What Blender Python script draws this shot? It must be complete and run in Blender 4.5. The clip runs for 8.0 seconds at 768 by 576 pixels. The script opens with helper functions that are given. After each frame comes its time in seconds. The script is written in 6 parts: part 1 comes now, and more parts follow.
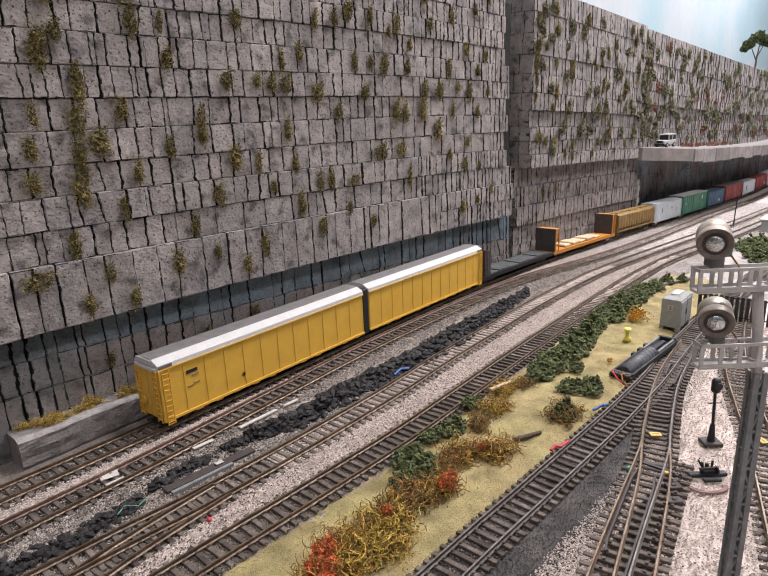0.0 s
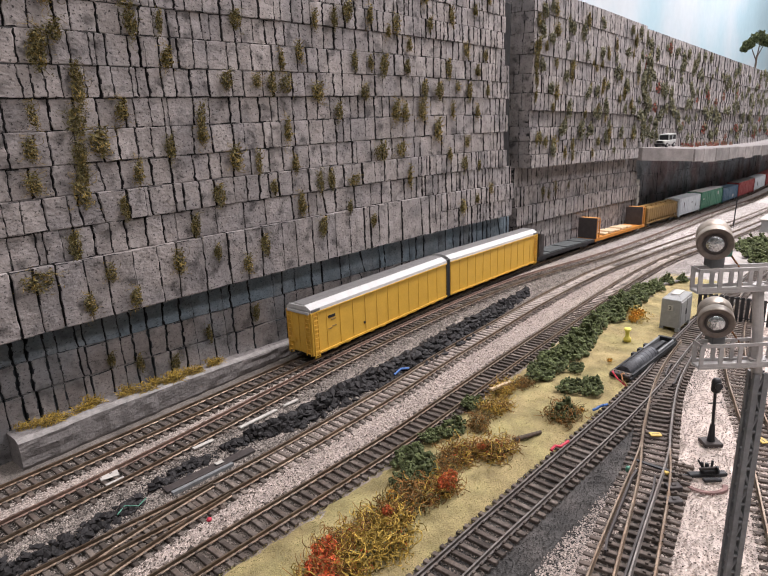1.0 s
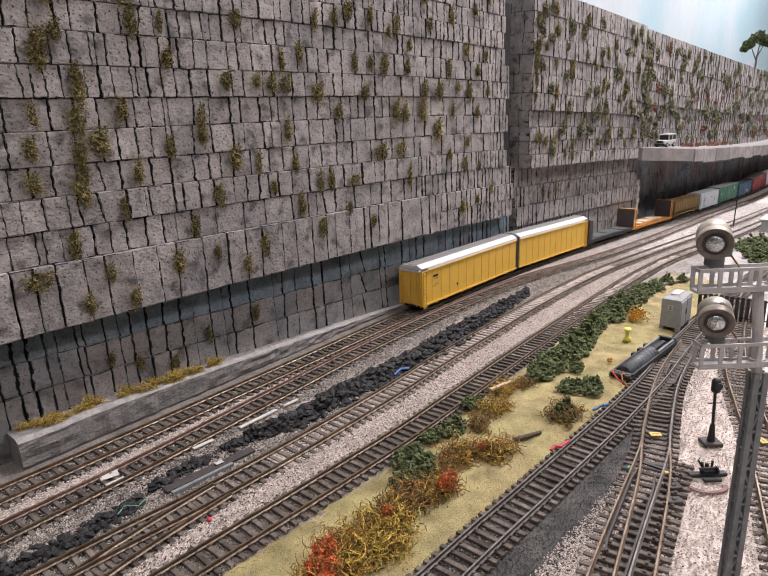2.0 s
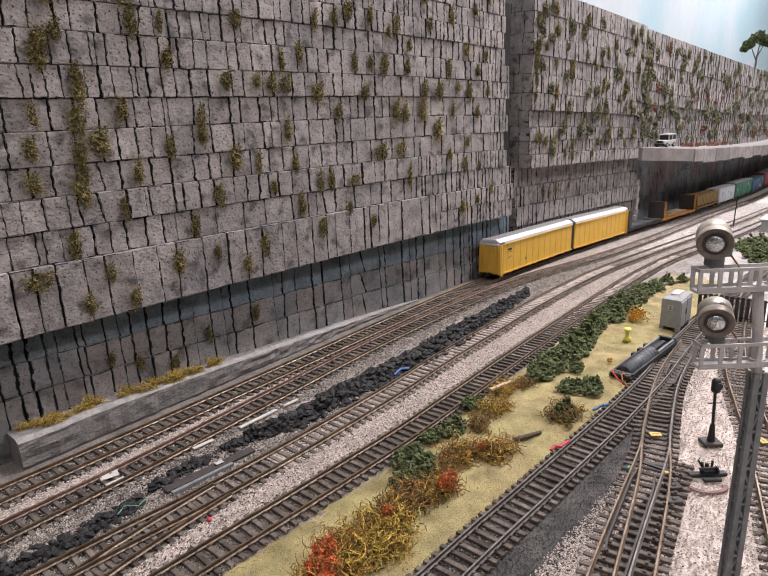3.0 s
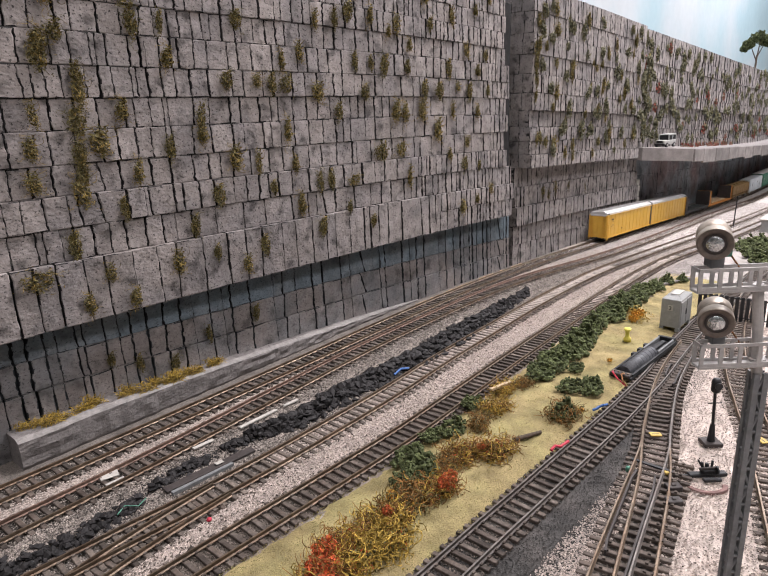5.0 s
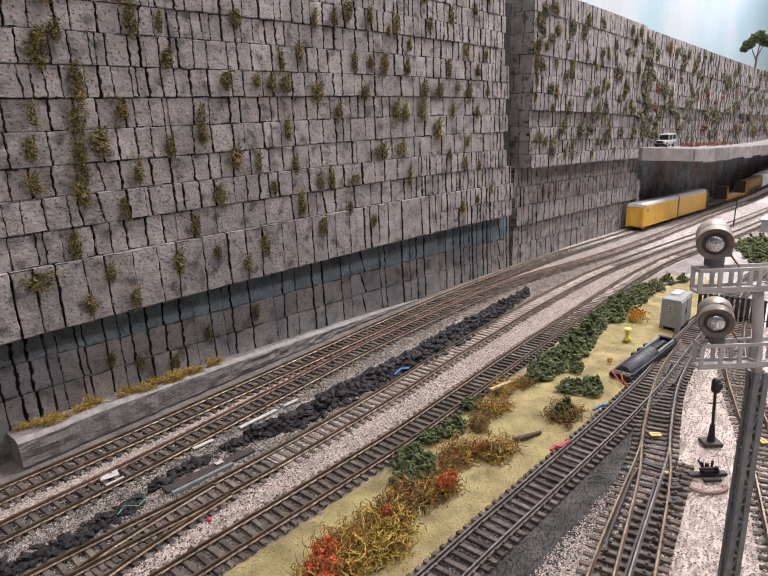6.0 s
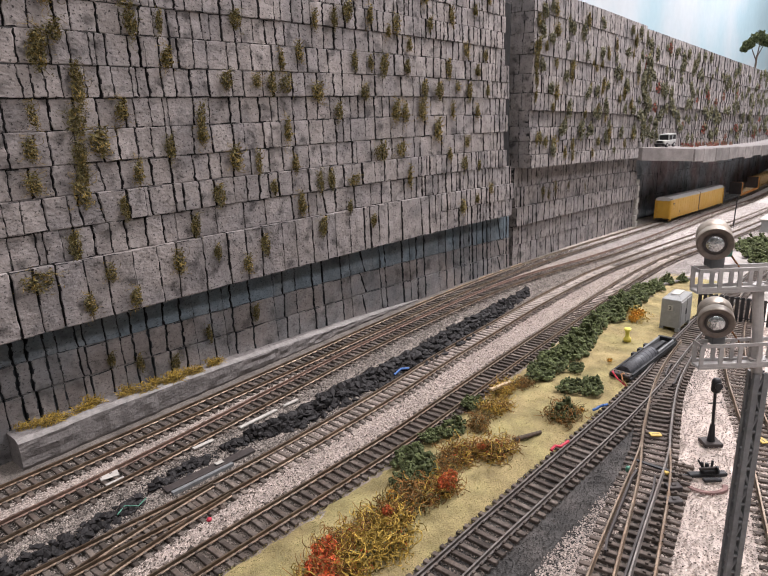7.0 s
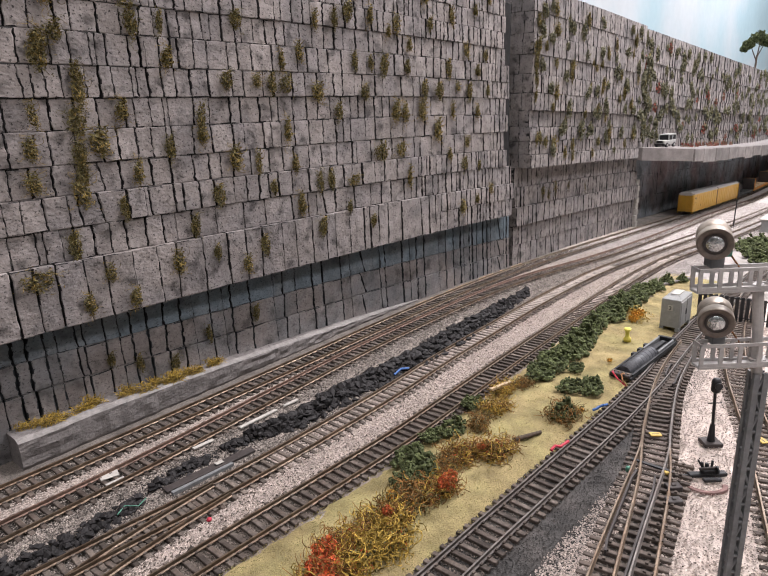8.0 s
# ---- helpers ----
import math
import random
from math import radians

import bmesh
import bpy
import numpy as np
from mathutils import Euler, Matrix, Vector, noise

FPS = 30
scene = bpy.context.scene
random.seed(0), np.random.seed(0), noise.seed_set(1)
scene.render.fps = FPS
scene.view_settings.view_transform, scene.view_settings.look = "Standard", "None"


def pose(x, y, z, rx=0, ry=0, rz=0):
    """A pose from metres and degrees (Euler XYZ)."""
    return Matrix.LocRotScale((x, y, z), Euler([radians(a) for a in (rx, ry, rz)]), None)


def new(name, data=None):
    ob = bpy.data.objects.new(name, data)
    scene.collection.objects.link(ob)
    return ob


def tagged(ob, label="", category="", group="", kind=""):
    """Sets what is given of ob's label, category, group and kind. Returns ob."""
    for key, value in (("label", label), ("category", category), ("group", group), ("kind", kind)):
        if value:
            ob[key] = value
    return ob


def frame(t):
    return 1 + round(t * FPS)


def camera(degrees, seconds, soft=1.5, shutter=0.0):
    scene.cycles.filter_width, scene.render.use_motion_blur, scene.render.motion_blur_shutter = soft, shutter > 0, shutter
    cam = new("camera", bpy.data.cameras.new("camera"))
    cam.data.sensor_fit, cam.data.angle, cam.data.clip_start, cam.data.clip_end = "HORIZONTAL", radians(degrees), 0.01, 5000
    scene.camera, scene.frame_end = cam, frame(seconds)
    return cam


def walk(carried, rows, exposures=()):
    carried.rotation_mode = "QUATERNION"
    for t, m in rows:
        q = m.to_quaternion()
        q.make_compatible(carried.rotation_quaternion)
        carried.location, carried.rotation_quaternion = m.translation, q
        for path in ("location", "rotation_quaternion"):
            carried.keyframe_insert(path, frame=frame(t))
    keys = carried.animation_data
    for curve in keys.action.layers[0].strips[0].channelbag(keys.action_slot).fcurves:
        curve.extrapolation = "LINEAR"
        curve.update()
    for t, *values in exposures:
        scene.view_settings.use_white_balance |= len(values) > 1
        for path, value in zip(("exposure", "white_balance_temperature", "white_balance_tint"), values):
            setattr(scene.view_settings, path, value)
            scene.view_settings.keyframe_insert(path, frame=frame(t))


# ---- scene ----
cam = camera(64.9, 8.0, soft=1.2)
EYE = pose(0, 0, 0.2221, 90 - 15.85, 0, 0) @ pose(0, 0, 0, 0, 0, -2.45)
walk(cam, [(0.0, EYE), (8.0, EYE)])

# ---- light: a lit room around the layout ----
world = bpy.data.worlds.new("room_air")
scene.world = world
world.use_nodes = True
world.node_tree.nodes["Background"].inputs[0].default_value = (0.85, 0.92, 1.0, 1)
world.node_tree.nodes["Background"].inputs[1].default_value = 0.25
scene.view_settings.exposure = 0.0

# ---- plan: u runs along the tracks, v away from the wall, z up from the baseboard ----
ORIGIN, ALONG, ACROSS = Vector((-0.26, 0.388)), Vector((0.666, 0.746)), Vector((0.746, -0.666))
HEADING = math.degrees(math.atan2(0.746, 0.666))


def grade(x):
    t = min(max(x / 0.5, -0.075), 2.4)
    return -0.0041 * t - 0.0268 * t * t + 0.0069 * t ** 3


def at(u, v, z=0.0):
    p = ORIGIN + ALONG * u + ACROSS * v
    return Vector((p.x, p.y, z + grade(p.x)))


def smooth(points, step):
    """Points along a smooth line (u, v) through a few knots, evenly spaced."""
    k = [Vector(p) for p in points]
    k = [k[0] * 2 - k[1]] + k + [k[-1] * 2 - k[-2]]
    fine = []
    for i in range(1, len(k) - 2):
        a, b, c, e = k[i - 1:i + 3]
        m = max(4, int((c - b).length / 0.004))
        for j in range(m):
            t = j / m
            fine.append(0.5 * (2 * b + (c - a) * t + (2 * a - 5 * b + 4 * c - e) * t * t + (3 * b - a - 3 * c + e) * t ** 3))
    fine.append(k[-2])
    out, need = [fine[0]], step
    for a, b in zip(fine, fine[1:]):
        seg = (b - a).length
        while seg >= need:
            a = a + (b - a) * (need / seg)
            seg -= need
            out.append(a)
            need = step
        need -= seg
    return out


# ---- materials ----
def material(name, colour, rough=0.8, metal=0.0, vary=0.25, scale=60.0, bump=0.3, fine=600.0, second=None, amount=0.4, per_piece=0.0, spec=0.3, depth=0.0006, pits=0.0, grain=0.7, stain=0.0, streak=1.0, lump=0.0):
    """A surface with stains at one scale, grain at another and relief; second: a colour of patches."""
    m = bpy.data.materials.new(name)
    m.use_nodes = True
    nt = m.node_tree
    b = nt.nodes["Principled BSDF"]
    b.inputs["Roughness"].default_value, b.inputs["Metallic"].default_value = rough, metal
    b.inputs["Specular IOR Level"].default_value = spec
    geo = nt.nodes.new("ShaderNodeNewGeometry")

    def noise_of(s, detail=4.0, flat=1.0):
        nz = nt.nodes.new("ShaderNodeTexNoise")
        nz.inputs["Scale"].default_value, nz.inputs["Detail"].default_value = s, detail
        if flat == 1.0:
            nt.links.new(geo.outputs["Position"], nz.inputs["Vector"])
        else:
            vm = nt.nodes.new("ShaderNodeVectorMath")
            vm.operation = "MULTIPLY"
            vm.inputs[1].default_value = (1.0, 1.0, flat)
            nt.links.new(geo.outputs["Position"], vm.inputs[0])
            nt.links.new(vm.outputs[0], nz.inputs["Vector"])
        return nz.outputs["Fac"]

    def mix(kind, fac, a, c):
        n = nt.nodes.new("ShaderNodeMix")
        n.data_type, n.blend_type = "RGBA", kind
        for sock, val in ((n.inputs[0], fac), (n.inputs[6], a), (n.inputs[7], c)):
            if hasattr(val, "links"):
                nt.links.new(val, sock)
            else:
                sock.default_value = val
        return n.outputs[2]

    def spread(sock, lo, hi, a=0.3, c=0.7):
        r = nt.nodes.new("ShaderNodeMapRange")
        nt.links.new(sock, r.inputs[0])
        for i, val in enumerate((a, c, lo, hi)):
            r.inputs[i + 1].default_value = val
        return r.outputs[0]

    def grey(sock):
        c = nt.nodes.new("ShaderNodeCombineColor")
        for i in range(3):
            nt.links.new(sock, c.inputs[i])
        return c.outputs[0]

    base = (*colour, 1)
    big, small = noise_of(scale), noise_of(fine, 2.0 if streak == 1.0 else 4.0, streak)
    if second:
        base = mix("MIX", spread(big, 0.0, amount, 0.42, 0.62), base, (*second, 1))
    col = mix("MULTIPLY", 1.0, base, grey(spread(noise_of(scale * 2.7), 1 - vary, 1 + vary)))
    col = mix("MULTIPLY", 1.0, col, grey(spread(small, 1 - vary * grain, 1 + vary * grain)))
    if pits:
        col = mix("MULTIPLY", 1.0, col, grey(spread(noise_of(fine * 1.3, 3.0, streak), 1.0, 1 - pits, 0.60, 0.66)))
    if stain:
        col = mix("MULTIPLY", 1.0, col, grey(spread(noise_of(scale * 3.3, 6.0), 1.0, 1 - stain, 0.53, 0.68)))
    if per_piece:
        info = nt.nodes.new("ShaderNodeObjectInfo")
        add = nt.nodes.new("ShaderNodeMath")
        add.operation = "ADD"
        nt.links.new(info.outputs["Random"], add.inputs[0])
        nt.links.new(geo.outputs["Random Per Island"], add.inputs[1])
        wrap = nt.nodes.new("ShaderNodeMath")
        wrap.operation = "FRACT"
        nt.links.new(add.outputs[0], wrap.inputs[0])
        col = mix("MULTIPLY", 1.0, col, grey(spread(wrap.outputs[0], 1 - per_piece, 1 + per_piece, 0.0, 1.0)))
    nt.links.new(col, b.inputs["Base Color"])
    nt.links.new(spread(big, max(rough - 0.1, 0.02), min(rough + 0.1, 1.0)), b.inputs["Roughness"])
    if bump:
        bp = nt.nodes.new("ShaderNodeBump")
        bp.inputs["Strength"].default_value, bp.inputs["Distance"].default_value = bump, depth
        nt.links.new(small, bp.inputs["Height"])
        if lump:
            rise = nt.nodes.new("ShaderNodeBump")
            rise.inputs["Strength"].default_value, rise.inputs["Distance"].default_value = 0.6, 0.0022
            nt.links.new(noise_of(lump, 3.0), rise.inputs["Height"])
            nt.links.new(rise.outputs[0], bp.inputs["Normal"])
        nt.links.new(bp.outputs[0], b.inputs["Normal"])
    return m


STONE = material("carved_foam_stone", (0.285, 0.257, 0.246), 0.95, vary=0.2, scale=25, fine=380, bump=0.45, streak=1.4, second=(0.20, 0.187, 0.19), amount=0.7, per_piece=0.11, depth=0.0015, pits=0.75, grain=0.5, stain=0.6, lump=120)
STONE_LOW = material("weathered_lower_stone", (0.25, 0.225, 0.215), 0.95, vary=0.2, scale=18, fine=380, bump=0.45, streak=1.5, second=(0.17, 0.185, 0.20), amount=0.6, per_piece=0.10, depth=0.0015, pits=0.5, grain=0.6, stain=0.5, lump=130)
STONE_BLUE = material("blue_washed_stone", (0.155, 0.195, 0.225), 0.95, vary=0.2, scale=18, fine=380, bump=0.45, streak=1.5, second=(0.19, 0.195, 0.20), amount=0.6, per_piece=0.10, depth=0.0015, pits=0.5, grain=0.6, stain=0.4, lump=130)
STONE_RECESS = material("stained_recess_stone", (0.24, 0.265, 0.29), 0.95, vary=0.3, scale=9, fine=300, bump=0.6, streak=0.5, second=(0.21, 0.13, 0.125), amount=0.7, per_piece=0.1, depth=0.0015, pits=0.5, grain=0.6, stain=0.5)
JOINT = material("dark_joint", (0.022, 0.021, 0.022), 1.0, vary=0.3, scale=40)
JOINT_LOW = material("blue_washed_joint", (0.030, 0.035, 0.040), 1.0, vary=0.4, scale=20, fine=300)
# kerb-top plaster, made paler: light from above put into its colour
CONCRETE_TOPLIT = material("toplit_plaster", (0.25, 0.235, 0.225), 0.9, vary=0.2, scale=40, bump=0.4)
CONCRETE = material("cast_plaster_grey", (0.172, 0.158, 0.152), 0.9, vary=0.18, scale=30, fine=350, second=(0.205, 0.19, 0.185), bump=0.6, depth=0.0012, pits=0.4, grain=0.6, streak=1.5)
DECK = material("deck_concrete", (0.22, 0.20, 0.192), 0.9, vary=0.2, scale=20, second=(0.17, 0.155, 0.15), amount=0.7, per_piece=0.2)
WHITE_BALLAST = material("pinkish_white_ballast", (0.405, 0.347, 0.312), 0.95, vary=0.13, scale=25, fine=900, bump=0.5, per_piece=0.38, grain=1.2)
FAR_BALLAST = material("pale_grey_ballast", (0.345, 0.312, 0.295), 0.95, vary=0.2, scale=25, fine=900, bump=0.5, per_piece=0.38, grain=1.2)
GREY_BALLAST = material("grey_ballast", (0.21, 0.184, 0.164), 0.95, vary=0.3, scale=30, fine=900, bump=1.0, per_piece=0.75, grain=1.3)
BASEBOARD = material("earth_scatter", (0.30, 0.275, 0.255), 0.95, vary=0.3, scale=16, fine=900, bump=1.0)
TURF = material("tan_green_turf", (0.272, 0.216, 0.105), 1.0, vary=0.32, scale=22, fine=1200, bump=0.9, second=(0.25, 0.23, 0.10), amount=0.5)
CINDER = material("black_cinder", (0.052, 0.049, 0.047), 0.95, vary=0.35, scale=30, fine=1000, bump=0.9, second=(0.12, 0.108, 0.10), amount=0.45)
BROWN_BALLAST = material("brown_grey_ballast", (0.125, 0.105, 0.09), 0.95, vary=0.3, scale=30, fine=900, bump=0.6, per_piece=0.6)
CORK = material("tan_cork_edge", (0.34, 0.22, 0.125), 0.9, vary=0.25, scale=60)
COAL = material("coal_rock", (0.020, 0.0185, 0.019), 0.75, vary=0.35, scale=90, per_piece=0.4)
SLEEPER = material("brown_sleeper", (0.076, 0.059, 0.049), 0.85, vary=0.35, scale=60, per_piece=0.4, second=(0.135, 0.118, 0.105), amount=0.4)
SLEEPER_PALE = material("faded_sleeper", (0.118, 0.097, 0.082), 0.9, vary=0.35, scale=60, per_piece=0.35, second=(0.08, 0.066, 0.058), amount=0.6)
RAIL_STEEL = material("grey_steel_rail", (0.14, 0.125, 0.115), 0.5, metal=0.6, vary=0.25, scale=40, second=(0.10, 0.08, 0.07), amount=0.5)
RAIL = material("weathered_rail", (0.155, 0.118, 0.086), 0.48, metal=0.6, vary=0.3, scale=40, second=(0.14, 0.09, 0.06), amount=0.6)
RAIL_RUST = material("rusty_rail", (0.17, 0.11, 0.085), 0.6, metal=0.35, vary=0.3, scale=40)
YELLOW = material("autorack_yellow", (0.62, 0.365, 0.055), 0.45, vary=0.05, scale=30, bump=0.05, spec=0.4)
ROOF_WHITE = material("white_roof_edge", (0.47, 0.465, 0.46), 0.7, vary=0.05, bump=0.05)
ROOF_GREY = material("galvanised_roof", (0.155, 0.15, 0.146), 0.6, metal=0.2, vary=0.12, scale=50, bump=0.1)
BLACK = material("black_plastic", (0.02, 0.02, 0.022), 0.5, vary=0.2, bump=0.1)
ORANGE = material("orange_paint", (0.45, 0.185, 0.032), 0.55, vary=0.12, scale=80, bump=0.1)
BUFF = material("weathered_buff_paint", (0.21, 0.128, 0.042), 0.6, vary=0.2, scale=60, second=(0.17, 0.105, 0.045))
WHITE_CAR = material("white_car_paint", (0.54, 0.575, 0.61), 0.5, vary=0.08, scale=60, bump=0.05)
GREEN_CAR = material("green_car_paint", (0.03, 0.155, 0.092), 0.5, vary=0.1, scale=60, bump=0.05)
BLUE_CAR = material("blue_car_paint", (0.045, 0.10, 0.16), 0.55, vary=0.12, scale=60, bump=0.05)
RED_CAR = material("red_car_paint", (0.22, 0.027, 0.027), 0.55, vary=0.1, scale=60, bump=0.05)
FLAT_GREY = material("dark_flatcar_deck", (0.055, 0.06, 0.06), 0.7, vary=0.25, scale=60)
BULKHEAD = material("bulkhead_brown_black", (0.05, 0.042, 0.04), 0.65, vary=0.15, scale=60)
LOAD = material("wrapped_load", (0.48, 0.365, 0.235), 0.7, vary=0.15, scale=50)
WINDOW_GREY = material("silver_grey_paint", (0.42, 0.42, 0.41), 0.55, metal=0.2, vary=0.1, scale=70, bump=0.1)
LATTICE = material("grey_lattice_paint", (0.17, 0.175, 0.18), 0.6, vary=0.15, scale=80, bump=0.1)
PLATFORM = material("pale_grey_platform", (0.44, 0.42, 0.41), 0.6, vary=0.12, scale=60, bump=0.1)
LAMP_FACE = material("brown_lamp_face", (0.17, 0.14, 0.12), 0.5, metal=0.3, vary=0.2, scale=120, bump=0.1)
BRASS = material("dull_brass", (0.36, 0.31, 0.26), 0.45, metal=0.5, vary=0.15, scale=80, bump=0.05)
SKY = material("painted_sky", (0.30, 0.40, 0.44), 0.9, vary=0.03, scale=2.0, fine=40, second=(0.42, 0.445, 0.465), amount=0.95, bump=0.0)
ROOM = material("room_paint", (0.7, 0.7, 0.68), 0.9, vary=0.03, scale=2.0, fine=40, bump=0.0)


# ---- mesh helpers ----
def link(name, bm, mat, parent=None):
    me = bpy.data.meshes.new(name)
    bm.to_mesh(me)
    bm.free()
    for mm in (mat if isinstance(mat, (list, tuple)) else [mat]):
        me.materials.append(mm)
    ob = new(name, me)
    if parent:
        ob.parent = parent
    return ob


def part(name, bm, mat, parent, label=""):
    ob = link(name, bm, mat, parent)
    return tagged(ob, label) if label else ob


def shared(name, me, m, parent):
    ob = new(name, me)
    ob.parent, ob.matrix_basis = parent, m
    return ob


def thing(name, m, label, category, group="", kind=""):
    ob = new(name)
    ob.empty_display_size = 0.01
    ob.matrix_basis = m
    return tagged(ob, label, category, group, kind)


def box(bm, x0, x1, y0, y1, z0, z1, bevel=0.0, mat=0):
    g = bmesh.ops.create_cube(bm, size=1.0)
    for vtx in g["verts"]:
        c = vtx.co
        vtx.co = Vector(((x0 + x1) / 2 + c.x * (x1 - x0), (y0 + y1) / 2 + c.y * (y1 - y0), (z0 + z1) / 2 + c.z * (z1 - z0)))
    if bevel:
        edges = list({e for vtx in g["verts"] for e in vtx.link_edges})
        bmesh.ops.bevel(bm, geom=edges, offset=bevel, segments=1, affect="EDGES")
    if mat:
        for f in bm.faces:
            if all(vtx in g["verts"] for vtx in f.verts):
                f.material_index = mat
    return bm


def boxes(rows, bevel=0.0):
    bm = bmesh.new()
    for r in rows:
        box(bm, *r, bevel=bevel)
    return bm


def tube(bm, a, b, r0, r1=None, sides=10):
    """A round bar from a to b."""
    a, b = Vector(a), Vector(b)
    r1 = r0 if r1 is None else r1
    q = (b - a).to_track_quat("Z", "Y").to_matrix().to_4x4()
    bmesh.ops.create_cone(bm, cap_ends=True, segments=sides, radius1=r0, radius2=r1, depth=(b - a).length, matrix=Matrix.Translation((a + b) / 2) @ q)
    return bm


def lathe(rings, sides=24):
    """A turned form about z from (radius, z) rings."""
    bm = bmesh.new()
    loops = [[bm.verts.new((r * math.cos(2 * math.pi * i / sides), r * math.sin(2 * math.pi * i / sides), z)) for i in range(sides)] for r, z in rings]
    for p, q in zip(loops, loops[1:]):
        for i in range(sides):
            bm.faces.new((p[i], p[(i + 1) % sides], q[(i + 1) % sides], q[i]))
    bm.faces.new(loops[0][::-1])
    bm.faces.new(loops[-1])
    for f in bm.faces:
        f.smooth = len(f.verts) == 4
    return bm


def ribbon(name, u0, u1, edge0, edge1, height, mat, label, category, rough=0.0006, step=0.004, cross=10):
    """A strip of ground between two lines v(u), slightly domed, with uneven surface and edges."""
    bm = bmesh.new()
    rows = []
    nu = int((u1 - u0) / step)
    for i in range(nu + 1):
        u = u0 + (u1 - u0) * i / nu
        a, b = edge0(u), edge1(u)
        a += 0.004 * noise.noise((u * 60, 3.0, 0)) + 0.002 * noise.noise((u * 300, 3.0, 0))
        b += 0.004 * noise.noise((u * 60, 9.0, 0)) + 0.002 * noise.noise((u * 300, 9.0, 0))
        row = []
        for j in range(cross + 1):
            s = j / cross
            z = (height(u) if callable(height) else height) * min(1.0, 5 * min(s, 1 - s)) - 0.0006
            if 0 < j < cross:
                z += rough * noise.noise((u * 90, s * 14, 2.0))
            row.append(bm.verts.new(at(u, a + (b - a) * s, z)))
        rows.append(row)
    for p, q in zip(rows, rows[1:]):
        for j in range(cross):
            bm.faces.new((p[j], p[j + 1], q[j + 1], q[j])).smooth = True
    return tagged(link(name, bm, mat), label, category, kind="structure")


def line(points):
    """v as a function of u, straight between knots."""
    def f(u):
        for (a, va), (b, vb) in zip(points, points[1:]):
            if u <= b:
                return va + (vb - va) * (u - a) / (b - a)
        return points[-1][1]
    return f


# ---- room and baseboard ----
def ground_sheet():
    bm = bmesh.new()
    us = [-0.9 + 0.04 * i for i in range(140)]
    vs = [-0.32 + 0.06 * j for j in range(30)]
    grid = [[bm.verts.new(at(u, v, -0.001)) for v in vs] for u in us]
    for p, q in zip(grid, grid[1:]):
        for j in range(len(vs) - 1):
            bm.faces.new((p[j], p[j + 1], q[j + 1], q[j])).smooth = True
    tagged(link("ground", bm, BASEBOARD), "scenic baseboard covered in brown earth scatter", "ground", kind="structure")


def room():
    bm = boxes([(-4, 7, -4, 7, -1.05, -1.0)])
    tagged(link("floor", bm, ROOM), "plain floor of the layout room", "floor", kind="structure")
    tagged(link("ceiling", boxes([(-4, 7, -4, 7, 1.6, 1.65)]), ROOM), "plain white ceiling", "ceiling", kind="structure")
    for nm, r in (("wall_south", (-4, 7, -4.05, -4, -1, 1.6)), ("wall_north", (-4, 7, 7, 7.05, -1, 1.6)), ("wall_west", (-4.05, -4, -4, 7, -1, 1.6)), ("wall_east", (7, 7.05, -4, 7, -1, 1.6))):
        tagged(link(nm, boxes([r]), ROOM), "plain pale room wall", "wall", kind="structure")
    bm = bmesh.new()
    rows = []
    for i in range(60):
        u = -1.2 + 0.1 * i
        p = at(u, -0.30)
        rows.append([bm.verts.new((p.x, p.y, z)) for z in (-0.1, 0.3, 0.6, 0.9, 1.2)])
    for p, q in zip(rows, rows[1:]):
        for j in range(4):
            bm.faces.new((p[j], q[j], q[j + 1], p[j + 1])).smooth = True
    tagged(link("backdrop", bm, SKY), "pale blue painted sky backdrop with soft clouds", "backdrop", kind="structure")


def room_lamp(u, v, power, size, colour):
    p = at(u, v)
    lamp = bpy.data.lights.new("ceiling_light", "AREA")
    lamp.shape, lamp.size, lamp.size_y, lamp.energy, lamp.color = "RECTANGLE", size, 0.35, power, colour
    ob = new("ceiling_light", lamp)
    ob.matrix_basis = pose(p.x, p.y, 1.5, 0, 0, HEADING)


for lu, front, behind, tone in ((-0.6, 11, 8, (1.0, 0.935, 0.955)), (1.2, 47, 21, (1.0, 0.94, 0.965)), (3.0, 54, 10, (0.95, 0.945, 1.0))):
    room_lamp(lu, 0.35, front, 1.3, tone)
    room_lamp(lu, 1.5, behind, 1.3, tone)
ground_sheet()
room()


# ---- carved stone walls ----
def joint_line(key, k, lean, z, hgt):
    """Where a wandering upright joint runs at one height: its offset and the width factors of its two sides."""
    rng = random.Random(int(key * 1e6) * 13 + k)
    off = lean * 0.0008 * (z / hgt - 0.5) * 2 + rng.uniform(-0.00042, 0.00042)
    return off, rng.uniform(0.25, 1.6), rng.uniform(0.25, 1.6)


